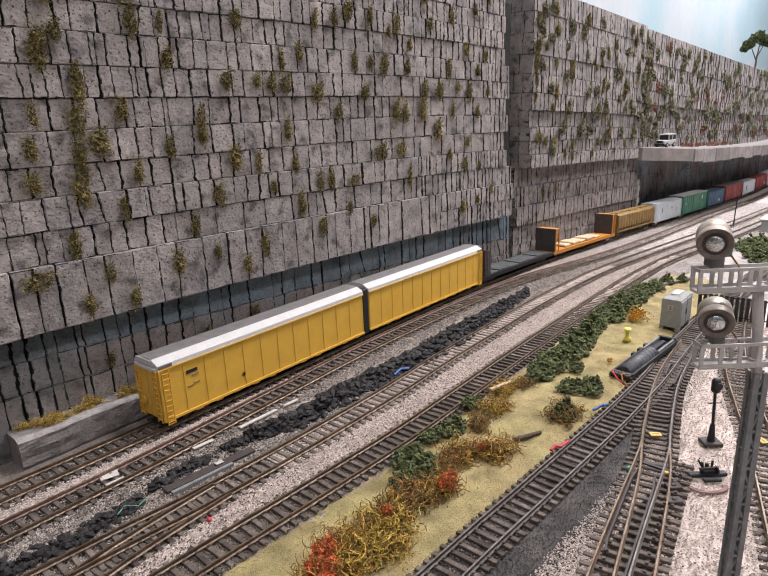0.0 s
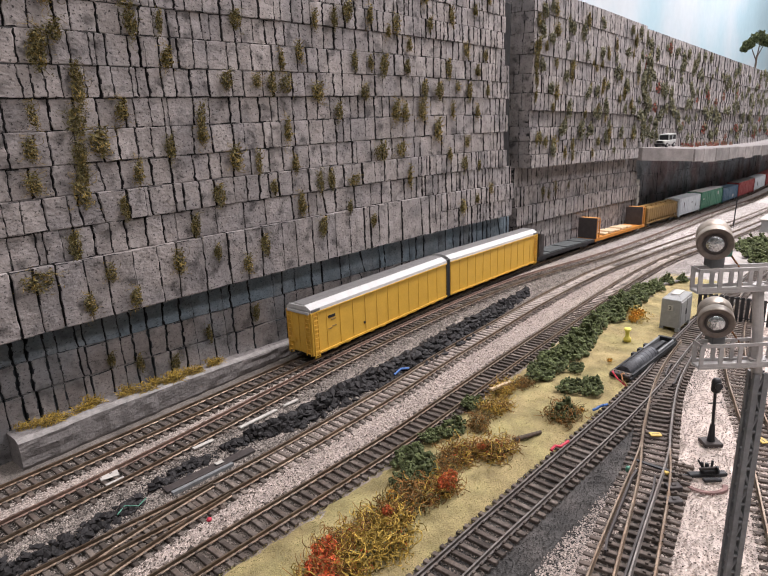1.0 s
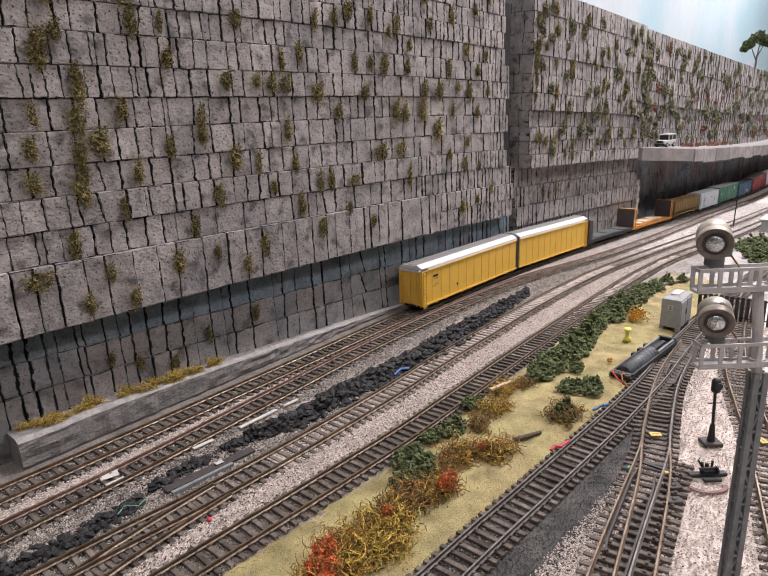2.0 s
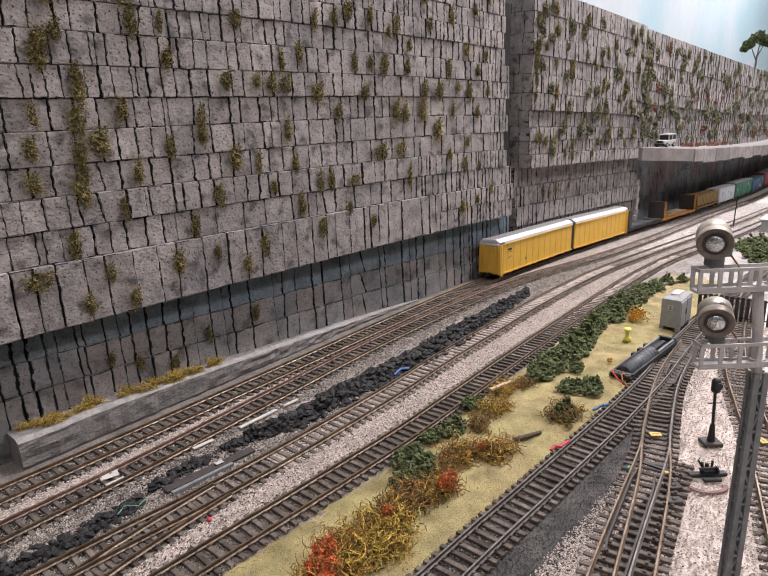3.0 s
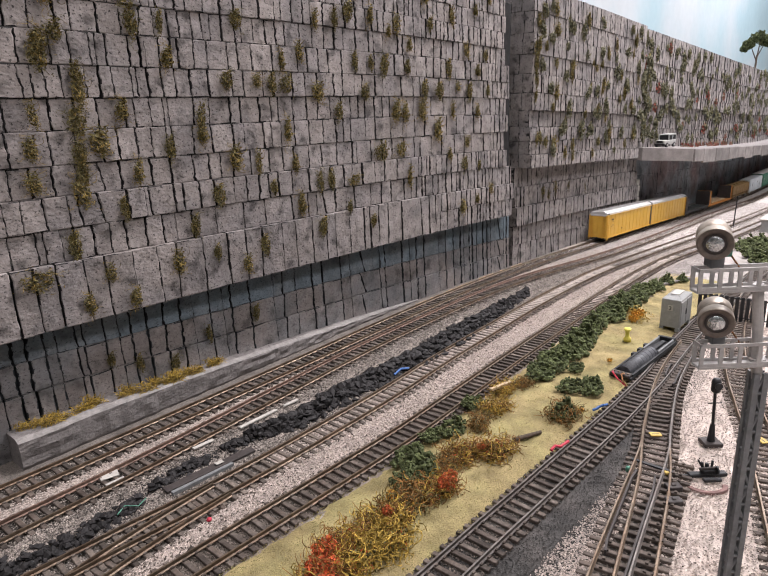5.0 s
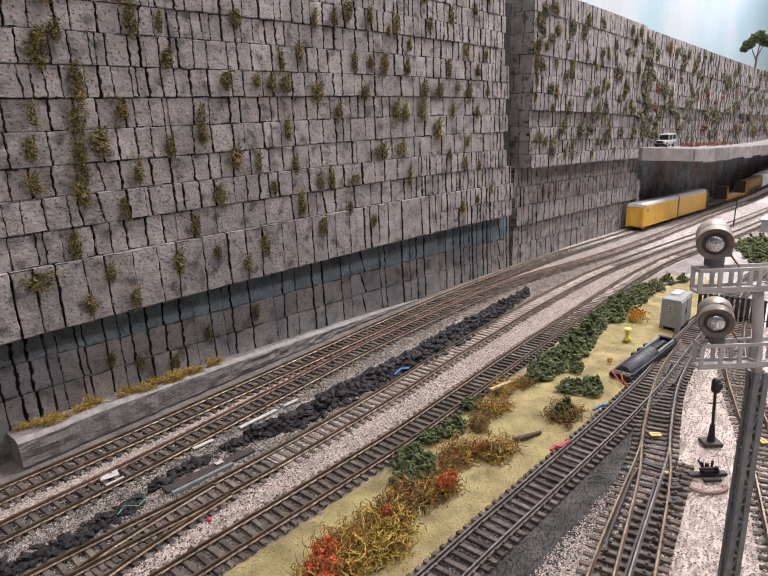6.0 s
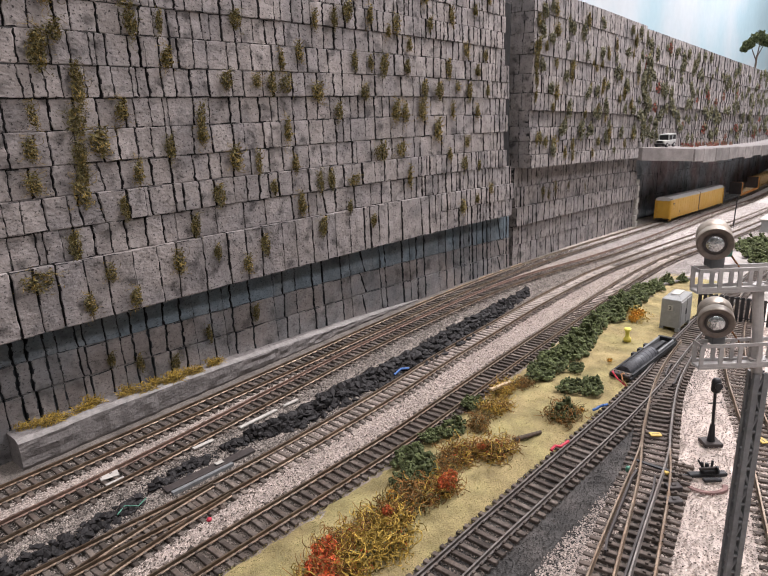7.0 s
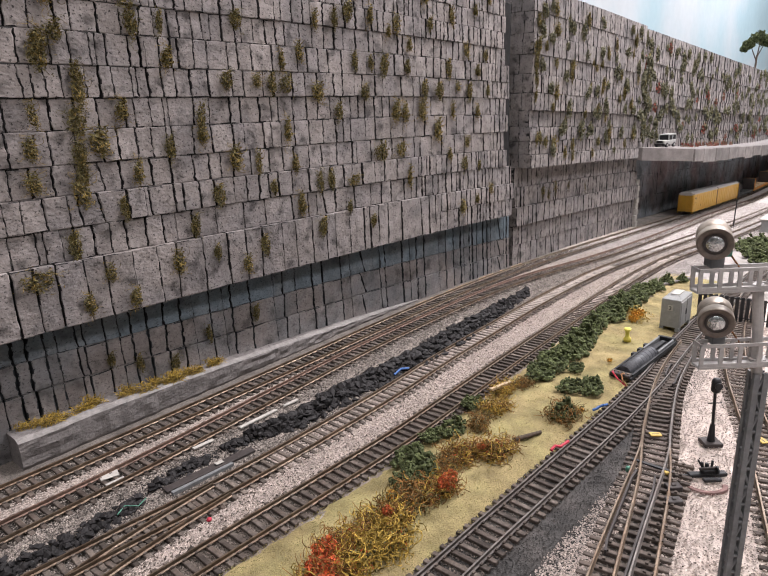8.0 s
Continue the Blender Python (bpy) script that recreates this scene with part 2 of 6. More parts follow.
def block_mesh(w, hgt, depth, r, left, right):
    """One rough carved block between two joints (width, key, lean). Local: x along, y out of the wall, z up."""
    bm = bmesh.new()
    rng = random.Random(int(r * 1e6))
    b = min(0.0005, w * 0.07)
    zs = [0.0002, 0.0008] + [hgt * f for f in (0.16, 0.3, 0.44, 0.58, 0.72, 0.86)] + [hgt - 0.0007, hgt - 0.0001]
    top = len(zs) - 1
    tilt = rng.uniform(-0.0003, 0.0003)
    swing = rng.uniform(-0.0003, 0.0003)
    chip = (rng.choice((0, 4)), rng.choice((0, top))) if rng.random() < 0.5 else None
    front = []
    for k, z in enumerate(zs):
        la, _, lw = joint_line(left[1], k, left[2], z, hgt)
        ra, rw, _ = joint_line(right[1], k, right[2], z, hgt)
        round_off = 0.00015 if k in (0, top) else 0.0
        x0 = -w / 2 + la + left[0] * 0.5 * lw + round_off
        x1 = w / 2 + ra - right[0] * 0.5 * rw - round_off
        if x1 - x0 < w * 0.3:
            x0, x1 = (x0 + x1) / 2 - w * 0.15, (x0 + x1) / 2 + w * 0.15
        b0, b1 = b * rng.uniform(0.5, 1.8), b * rng.uniform(0.5, 1.8)
        row = []
        for i, x in enumerate((x0, x0 + b0, (x0 + x1) / 2 + w * rng.uniform(-0.12, 0.12), x1 - b1, x1)):
            side = i in (0, 4)
            y = (-0.0005 if side else 0.0) - (0.0003 if k in (0, top) else 0.0) + rng.uniform(-0.00012, 0.00012) + tilt * (z / hgt - 0.5) * 2 + swing * (x / w)
            if chip == (i, k):
                y -= 0.0016
                x *= 0.9
            row.append(bm.verts.new((x, y, z + (rng.uniform(-0.0003, 0.0003) if 0 < k < top else rng.uniform(-0.0002, 0.0001)))))
        front.append(row)
    for k in range(top):
        for i in range(4):
            f = bm.faces.new((front[k][i], front[k][i + 1], front[k + 1][i + 1], front[k + 1][i]))
            if i in (0, 3) and rng.random() < 0.4 or k in (0, top - 1) and rng.random() < 0.3:
                f.material_index = 1
    ring = front[0] + [front[k][4] for k in range(1, top + 1)] + [front[top][i] for i in (3, 2, 1, 0)] + [front[k][0] for k in range(top - 1, 0, -1)]
    back = [bm.verts.new((vtx.co.x, -depth, vtx.co.z)) for vtx in ring]
    for i in range(len(ring)):
        q = (i + 1) % len(ring)
        f = bm.faces.new((ring[q], ring[i], back[i], back[q]))
        if 4 <= i < 4 + top or i >= 8 + top:
            f.material_index = 1
    bmesh.ops.recalc_face_normals(bm, faces=bm.faces[:])
    return bm


def stone_wall(name, courses, mat, joint_mat, label, widths, joint, front, back, seed, limit=300, lean=1.0, aligned=False, growth=0.0, end_face=False, laid=None, drop=None, tints=None):
    """A wall of carved courses: (u0, u1, z0, z1, offset) each; growth: how much narrower the blocks get per metre;
    laid: course -> (start, block widths in mm); drop(u, z): how far a course line sinks; tints: course -> its own stone."""
    laid, tints = laid or {}, tints or {}
    drop = drop or (lambda u, z: 0.0)
    u0, u1 = min(c[0] for c in courses), max(c[1] for c in courses)
    z0, z1 = min(c[2] for c in courses), max(c[3] for c in courses)
    core = bmesh.new()
    steps = max(2, int((u1 - u0) / 0.05))
    rows = []
    ua, ub = u0 + (0.006 if end_face else 0.0), u1 - 0.004
    for i in range(steps + 1):
        u = ua + (ub - ua) * i / steps
        f = front(u) - 0.0042
        lo, hi = z0 - drop(u, z0), z1 - drop(u, z1)
        rows.append([core.verts.new(at(u, back, lo)), core.verts.new(at(u, f, lo + 0.002)), core.verts.new(at(u, f, hi - 0.002)), core.verts.new(at(u, back, hi))])
    for p, q in zip(rows, rows[1:]):
        for j in range(4):
            core.faces.new((p[j], q[j], q[(j + 1) % 4], p[(j + 1) % 4]))
    core.faces.new(rows[0][::-1])
    core.faces.new(rows[-1])
    bmesh.ops.recalc_face_normals(core, faces=core.faces[:])
    wall = tagged(link(name, core, joint_mat), label, "wall", kind="structure")
    todo = []
    for ci, (a, b, lo, hi, off) in enumerate(courses):
        rng = random.Random(seed * 31 + (0 if aligned else ci))
        wide = 1.3 if hi - lo > 0.035 and not aligned else 1.0
        start, given = laid.get(ci, (a, ()))
        given = [g * 0.001 for g in given]
        u = a
        before = (joint, rng.random(), 0.0)
        while u < b - 0.003:
            if u < start - 0.002 or not given:
                w = rng.uniform(*widths) * wide * max(0.5, 1 - growth * max(u, 0))
                if rng.random() < 0.12:
                    w *= 0.5
                if u < start - 0.002:
                    w = start - u if start - u - w < 0.006 else w
            else:
                w = given.pop(0)
            w = min(w, b - u)
            lag = rng.uniform(-1, 1) * lean * (7.0 if rng.random() < 0.05 and w > 0.009 else 1.0)
            after = (joint * (1 + 1.0 * min(max(0.0, u - 0.2), 0.5)) * (rng.uniform(0.15, 0.5) if rng.random() < 0.25 else rng.uniform(0.6, 1.6)), rng.random(), lag)
            todo.append((u, w, lo, hi, off + rng.uniform(-0.0006, 0.0006), rng.random(), before, after, False, tints.get(ci, mat)))
            before = after
            u += w
    if end_face:
        for ci, (a, b, lo, hi, off) in enumerate(courses):
            v = front(a) + off - 0.0006
            rng = random.Random(seed * 77 + ci)
            while v > back + 0.01:
                w = rng.uniform(0.012, 0.022)
                todo.append((a, w, lo, hi, v - w / 2, rng.random(), (joint * 0.6, rng.random(), 0.3), (joint * 0.6, rng.random(), 0.3), True, mat))
                v -= w
    todo.sort(key=lambda r: r[0])
    rest = bmesh.new()
    for i, (u, w, lo, hi, off, r, before, after, turned, stone) in enumerate(todo):
        uc = u if turned else u + w / 2
        low, high = lo - drop(uc, lo), hi - drop(uc, hi)
        if turned:
            m = Matrix.Translation(at(u, off, low)) @ pose(0, 0, 0, 0, 0, HEADING - 90) @ Matrix.Diagonal((1, -1, 1, 1))
        else:
            m = Matrix.Translation(at(uc, front(uc) + off, low)) @ pose(0, 0, 0, 0, 0, HEADING)
            slope = (at(uc + 0.01, 0, -drop(uc + 0.01, lo)).z - at(uc - 0.01, 0, -drop(uc - 0.01, lo)).z) / 0.02
            m = m @ Matrix(((1, 0, 0, 0), (0, -1, 0, 0), (slope, 0, 1, 0), (0, 0, 0, 1)))
        bm = block_mesh(w, high - low, 0.006, r, before, after)
        bm.transform(m)
        bmesh.ops.reverse_faces(bm, faces=bm.faces[:])
        if i < limit:
            c = at(u, 0, lo)
            bm.transform(Matrix.Translation(-c))
            ob = link("block", bm, [stone, joint_mat], wall)
            ob.matrix_basis = Matrix.Translation(c)
        else:
            me = bpy.data.meshes.new("rest")
            bm.to_mesh(me)
            bm.free()
            rest.from_mesh(me)
            bpy.data.meshes.remove(me)
    if len(rest.verts):
        tagged(link("far_stonework", rest, [mat, joint_mat], wall), "far blocks of the same carved stone", kind="stuff")
    else:
        rest.free()
    return wall


near_line = lambda u: 0.014
far_line = lambda u: 0.024
low_far_line = line([(0.6, 0.002), (1.2, 0.004), (5, 0.03)])
deep_line = line([(1.1, -0.03), (5, -0.03)])


def all_walls():
    levels = [0.089, 0.1345, 0.157, 0.179, 0.199, 0.2215, 0.2425, 0.2635, 0.285, 0.305, 0.325, 0.345, 0.365]
    ends = [0.47, 0.655, 0.64, 0.638, 0.645, 0.643, 0.648, 0.646, 0.636, 0.632, 0.636, 0.634]
    offs = [0.004, 0.001, 0.002, 0.0, 0.0005, -0.0008, 0.0004, 0.001, 0.0, 0.0012, 0.0, 0.0005]
    c = [(-0.30, e, lo, hi, o) for lo, hi, e, o in zip(levels, levels[1:], ends, offs)]
    c += [(0.47, 0.655, 0.089, 0.113, 0.0035), (0.47, 0.66, 0.113, 0.1345, 0.0042)]
    laid = {
        0: (-0.0091, (16, 14, 14, 19, 15, 21, 20, 16, 24, 24, 18, 17, 24, 17, 21, 18, 12, 21, 22, 9, 14, 16, 23, 36)),
        1: (0.0103, (17, 5, 11, 9, 13, 12, 12, 16, 14, 11, 15, 22, 28, 23, 32, 20, 11, 10, 15, 16, 12, 24, 18, 16, 23)),
        2: (0.0217, (14, 16, 7, 15, 20, 14, 4, 20, 8, 15, 14, 19, 13, 13, 11, 11, 16, 21, 15, 13, 19, 12, 15, 19, 16, 21, 24)),
    }
    laid[3] = (0.0185, (13, 14, 16, 17, 14, 24, 16, 20, 15, 11, 12, 18, 20, 16, 13, 18, 17, 21, 22, 6, 22, 18, 16, 21, 18, 11, 22, 20, 26, 22, 17, 29, 18))
    laid[4] = (0.0212, (26, 17, 18, 12, 14, 12, 12, 5, 18, 17, 21, 11, 21, 8, 11, 16, 18, 18, 18, 10, 10, 22, 15, 24, 21, 22, 18, 19, 25, 21, 16, 22, 17, 24))
    laid[5] = (0.0234, (28, 16, 16, 20, 7, 12, 11, 4, 22, 14, 20, 10, 20, 13, 8, 17, 17, 14, 16, 15, 13, 12, 10, 14, 12, 12, 16, 26, 18, 14, 24, 20, 27, 17, 35))
    laid[6] = (0.0368, (7, 8, 10, 8, 8, 10, 9, 14, 4, 9, 11, 11, 13, 16, 22, 12, 20, 11, 22, 15, 15, 22, 12, 17, 12, 19, 12, 30, 20, 13, 9, 28, 20, 15, 27, 28))
    laid[7] = (0.0383, (20, 12, 14, 4, 7, 17, 8, 4, 11, 9, 6, 14, 12, 19, 10, 14, 22, 8, 20, 12, 14, 13, 18, 19, 16, 13, 15, 16, 16, 22, 18, 14, 14, 10, 20, 21))
    laid[8] = (0.0347, (14, 16, 10, 18, 16, 14, 11, 12, 9, 11, 9, 7, 11, 12, 7, 12, 13, 11, 10, 17, 16, 15, 13, 12, 17, 19, 7, 15, 24, 8, 21, 13, 14, 9, 14))
    sag = line([(0.089, 0.010), (0.1345, 0.010), (0.157, 0.007), (0.179, 0.006), (0.199, 0.0), (0.4, 0.0)])
    stone_wall("wall_1", c, STONE, JOINT, "tall carved grey stone retaining wall with dark vertical joints", (0.009, 0.019), 0.00095, near_line, -0.06, 11, growth=0.45, lean=0.4, laid=laid, drop=lambda u, z: sag(z) * max(u, 0.0))
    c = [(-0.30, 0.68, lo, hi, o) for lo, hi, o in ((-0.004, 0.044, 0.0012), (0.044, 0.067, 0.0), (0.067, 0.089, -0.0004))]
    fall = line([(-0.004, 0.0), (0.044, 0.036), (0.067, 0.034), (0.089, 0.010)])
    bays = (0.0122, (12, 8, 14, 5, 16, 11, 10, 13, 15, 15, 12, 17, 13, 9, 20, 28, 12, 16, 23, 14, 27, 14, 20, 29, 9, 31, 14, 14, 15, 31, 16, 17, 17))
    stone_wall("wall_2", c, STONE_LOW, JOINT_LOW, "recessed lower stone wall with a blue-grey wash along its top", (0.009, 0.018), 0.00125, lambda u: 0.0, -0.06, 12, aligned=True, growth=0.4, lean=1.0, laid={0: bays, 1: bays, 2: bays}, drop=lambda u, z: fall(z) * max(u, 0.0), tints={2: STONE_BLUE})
    lv = [0.147, 0.166, 0.185, 0.205, 0.228, 0.252, 0.277, 0.303, 0.33, 0.358, 0.3893]
    o3 = [0.003, -0.0005, 0.0005, -0.002, 0.0025, 0.003, 0.002, 0.0035, 0.002, 0.003]
    c = [(0.690, 1.132, lo, hi, o) for lo, hi, o in zip(lv, lv[1:], o3)]
    stone_wall("wall_3", c, STONE, JOINT, "projecting carved stone wall with hanging plants", (0.008, 0.018), 0.00085, far_line, -0.06, 13, end_face=True, lean=0.5)
    c = [(0.684, 1.19, lo, hi, o) for lo, hi, o in ((-0.012, 0.030, 0.0), (0.030, 0.060, 0.0006), (0.060, 0.0885, 0.006), (0.0885, 0.118, 0.0035), (0.118, 0.147, 0.001))]
    stone_wall("wall_4", c, STONE, JOINT, "lower stone wall beside the back track", (0.009, 0.018), 0.0008, low_far_line, -0.06, 14, end_face=True)
    c = [(1.14, 3.6, lo, hi, o) for lo, hi, o in zip(lv[1:], lv[2:], o3)]
    stone_wall("wall_5", c, STONE, JOINT, "far carved stone wall overgrown with bushes", (0.012, 0.026), 0.0012, line([(1.1, 0.014), (1.5, 0.022), (1.9, 0.045), (3.0, 0.07)]), -0.06, 15, drop=lambda u, z: 0.024 * max(u - 1.5, 0.0) * (z - 0.15) / 0.24)
    c = [(1.19, 3.6, lo, hi, 0.0) for lo, hi in ((-0.012, 0.05), (0.05, 0.10), (0.10, 0.166))]
    stone_wall("wall_6", c, STONE_RECESS, JOINT_LOW, "stained recess wall under the road deck", (0.04, 0.09), 0.0006, deep_line, -0.06, 16)


def deck():
    bm = bmesh.new()
    f = line([(1.145, 0.03), (1.262, 0.092), (1.6, 0.093), (1.95, 0.118), (5, 0.14)])
    rows = []
    us = [1.145, 1.262] + [1.3 + 0.05 * i for i in range(42)]
    for u in us:
        rows.append([bm.verts.new(at(u, -0.029, 0.142)), bm.verts.new(at(u, f(u), 0.142)), bm.verts.new(at(u, f(u), 0.167)), bm.verts.new(at(u, -0.029, 0.167))])
    for p, q in zip(rows, rows[1:]):
        for j in range(4):
            bm.faces.new((p[j], q[j], q[(j + 1) % 4], p[(j + 1) % 4]))
    bm.faces.new(rows[0][::-1])
    bm.faces.new(rows[-1])
    bmesh.ops.recalc_face_normals(bm, faces=bm.faces[:])
    slab = tagged(link("road_deck", bm, DECK), "concrete road deck jutting out over the tracks", "deck", kind="structure")
    rng = random.Random(8)
    u = 1.268
    while u < 2.6:
        w = rng.uniform(0.05, 0.12)
        g = boxes([(0, w - 0.003, 0, 0.004, rng.uniform(0.136, 0.141), 0.1665)], 0.0008)
        a, b = at(u, f(u) + rng.uniform(-0.001, 0.002), 0), at(u + w, f(u + w), 0)
        d = b - a
        m = Matrix.Translation(a) @ pose(0, 0, 0, 0, 0, math.degrees(math.atan2(d.y, d.x))) @ Matrix(((1, 0, 0, 0), (0, -1, 0, 0), (d.z / w, 0, 1, 0), (0, 0, 0, 1)))
        g.transform(m)
        bmesh.ops.recalc_face_normals(g, faces=g.faces[:])
        part("edge_panel", g, DECK, slab)
        u += w


def kerb():
    """The low cast strip at the foot of the wall, hacked and cracked on its face."""
    bm = bmesh.new()
    rows = []
    for i in range(150):
        u = -0.0110 + 0.0031 * i
        hgt = 0.0210 - 0.0200 * max(0.0, (u - 0.05) / 0.40) ** 1.2
        fr = 0.0235 - 0.0200 * max(0.0, u / 0.45)
        k = 0.0010 * noise.noise((u * 40, 0, 0)) + 0.0007 * noise.noise((u * 170, 0, 0))
        crack = 0.0022 if noise.noise((u * 90, 3, 0)) > 0.42 else 0.0
        prof = [(-0.02, -0.004), (fr - 0.003 + k, -0.004)]
        for f in (0.12, 0.35, 0.6, 0.82):
            prof.append((fr + k * 0.7 + 0.0012 * noise.noise((u * 110, f * 4, 7)) - crack * (f > 0.3), hgt * f))
        prof += [(fr - 0.0002 + k, hgt - 0.0012), (fr - 0.0014 + k, hgt + k * 0.6), (fr - 0.006, hgt + 0.0006 - k), (-0.02, hgt)]
        rows.append([bm.verts.new(at(u, f, z)) for f, z in prof])
    n = len(rows[0])
    for p, q in zip(rows, rows[1:]):
        for j in range(n):
            f = bm.faces.new((p[j], q[j], q[(j + 1) % n], p[(j + 1) % n]))
            # upper faces get the paler plaster, standing in for light from above
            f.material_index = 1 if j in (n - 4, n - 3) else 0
            f.smooth = False
    bm.faces.new(rows[0][::-1])
    bm.faces.new(rows[-1])
    bmesh.ops.recalc_face_normals(bm, faces=bm.faces[:])
    tagged(link("kerb", bm, [CONCRETE, CONCRETE_TOPLIT]), "low grey plaster kerb at the foot of the stone wall", "kerb", kind="structure")


# ---- tracks ----
GAUGE, RAIL_TOP = 0.0165, 0.0052
TRACKS = {
    "back": [(-0.25, 0.049), (0.0, 0.0472), (0.12, 0.044), (0.22, 0.0405), (0.37, 0.034), (0.54, 0.0275), (0.72, 0.0265), (0.98, 0.031), (1.38, 0.035), (1.8, 0.037), (2.3, 0.044), (4.4, 0.1)],
    "second": [(-0.25, 0.097), (-0.045, 0.0892), (0.0, 0.0876), (0.05, 0.0852), (0.0955, 0.0815), (0.15, 0.0765), (0.194, 0.0728), (0.25, 0.068), (0.34, 0.0628), (0.55, 0.058), (0.66, 0.064), (0.8, 0.079), (1.0, 0.086), (1.3, 0.084), (1.7, 0.082), (3.0, 0.12)],
    "third": [(-0.25, 0.14), (-0.03, 0.1485), (0.045, 0.153), (0.1237, 0.1535), (0.222, 0.150), (0.31, 0.142), (0.406, 0.1355), (0.542, 0.126), (0.715, 0.120), (0.9, 0.1264), (1.16, 0.1368), (1.48, 0.150), (3.0, 0.2)],
    "spur": [(-0.25, 0.205), (-0.08, 0.174), (-0.02, 0.1625), (0.02, 0.158), (0.06, 0.1552)],
    "main": [(-0.25, 0.196), (0.01, 0.1995), (0.08, 0.2012), (0.174, 0.2022), (0.24, 0.199), (0.334, 0.193), (0.472, 0.1845), (0.646, 0.173), (0.75, 0.168), (0.885, 0.1663), (1.075, 0.1768), (1.376, 0.1904), (3.0, 0.25)],
    "yard": [(-0.25, 0.301), (0.084, 0.3043), (0.17, 0.3062), (0.28, 0.308), (0.34, 0.3075), (0.40, 0.3055), (0.471, 0.3005), (0.555, 0.297), (0.66, 0.2951), (1.4, 0.29)],
    "turnout": [(-0.1, 0.41), (0.135, 0.367), (0.26, 0.347), (0.294, 0.3389), (0.344, 0.3267), (0.389, 0.3174), (0.447, 0.3098), (0.503, 0.3053)],
    "branch": [(-0.1, 0.428), (0.143, 0.3765), (0.23, 0.3576), (0.275, 0.3445)],
    "side": [(-0.1, 0.52), (0.298, 0.4065), (0.374, 0.382), (0.462, 0.3545), (0.6, 0.325), (0.75, 0.31)],
}


def railway_track(key, label, rail_mats=(RAIL, RAIL), spacing=0.0072, seed=0, drop=0.0, timber=SLEEPER):
    pts = smooth(TRACKS[key], 0.004)
    root = thing("railway_track", Matrix.Identity(4), label, "railway track", "model railway tracks")

    def frame_at(i):
        a, b = pts[max(i - 1, 0)], pts[min(i + 1, len(pts) - 1)]
        t = (b - a).normalized()
        return t, Vector((-t.y, t.x))

    for side, rm in zip((-1, 1), rail_mats):
        bm = bmesh.new()
        rows = []
        for i, p in enumerate(pts):
            t, s = frame_at(i)
            prof = ((-0.0011, 0.0022), (-0.0011, 0.0026), (-0.0004, 0.0032), (-0.0005, 0.0044), (-0.0005, RAIL_TOP), (0.0005, RAIL_TOP), (0.0005, 0.0044), (0.0004, 0.0032), (0.0011, 0.0026), (0.0011, 0.0022))
            rows.append([bm.verts.new(at(*(p + s * (side * (GAUGE / 2 + 0.0005) + o)), z)) for o, z in prof])
        for p, q in zip(rows, rows[1:]):
            for j in range(len(p)):
                bm.faces.new((p[j], p[(j + 1) % len(p)], q[(j + 1) % len(p)], q[j]))
        bm.faces.new(rows[0])
        bm.faces.new(rows[-1][::-1])
        part("rail", bm, rm, root)
    proto = bpy.data.meshes.new("sleeper")
    b0 = boxes([(-0.0015, 0.0015, -0.0150, 0.0150, 0.0, 0.0023)], 0.0003)
    for side in (-1, 1):
        for off in (-0.0019, 0.0019):
            y = side * (GAUGE / 2 + 0.0005) + off * 0.8
            box(b0, -0.0009, 0.0009, y - 0.0006, y + 0.0006, 0.0022, 0.0032)
    b0.to_mesh(proto)
    proto.materials.append(timber)
    rng = random.Random(seed)
    rest = bmesh.new()
    sp = smooth(TRACKS[key], spacing)
    count = 0
    for i in range(1, len(sp) - 1):
        t = (sp[i + 1] - sp[i - 1]).normalized()
        ang = HEADING - math.degrees(math.atan2(t.y, t.x)) + rng.uniform(-1.5, 1.5)
        p = sp[i]
        if p.x < -0.12:
            continue
        m = Matrix.Translation(at(p.x, p.y, drop + rng.uniform(-0.0002, 0.0001))) @ pose(0, 0, 0, 0, 0, ang)
        if key == "branch":
            continue
        if key == "turnout" and p.x < 0.262:
            m = m @ Matrix.Translation((0, -0.0048, 0)) @ Matrix.Diagonal((1, 1.34, 1, 1))
        if p.x < 1.25 and count < 300:
            shared("sleeper", proto, m, root)
            count += 1
        else:
            n0 = len(rest.verts)
            rest.from_mesh(proto)
            rest.verts.ensure_lookup_table()
            for vtx in rest.verts[n0:]:
                vtx.co = m @ vtx.co
    if len(rest.verts):
        tagged(part("far_timber", rest, timber, root), kind="stuff")
    else:
        rest.free()
    return root


def guard_rail(root, key, u0, u1, off, name="guard_rail"):
    """A short extra rail inside a running rail."""
    bm = bmesh.new()
    f = line(TRACKS[key])
    rows = []
    for i in range(9):
        u = u0 + (u1 - u0) * i / 8
        v = f(u) + off + (0.0012 * (1 if off < 0 else -1) if i in (0, 8) else 0)
        rows.append([bm.verts.new(at(u, v + o, z)) for o, z in ((-0.0006, 0.0023), (-0.0006, RAIL_TOP), (0.0006, RAIL_TOP), (0.0006, 0.0023))])
    for p, q in zip(rows, rows[1:]):
        for j in range(4):
            bm.faces.new((p[j], q[j], q[(j + 1) % 4], p[(j + 1) % 4]))
    bm.faces.new(rows[0])
    bm.faces.new(rows[-1][::-1])
    bmesh.ops.recalc_face_normals(bm, faces=bm.faces[:])
    part(name, bm, BULKHEAD, root)


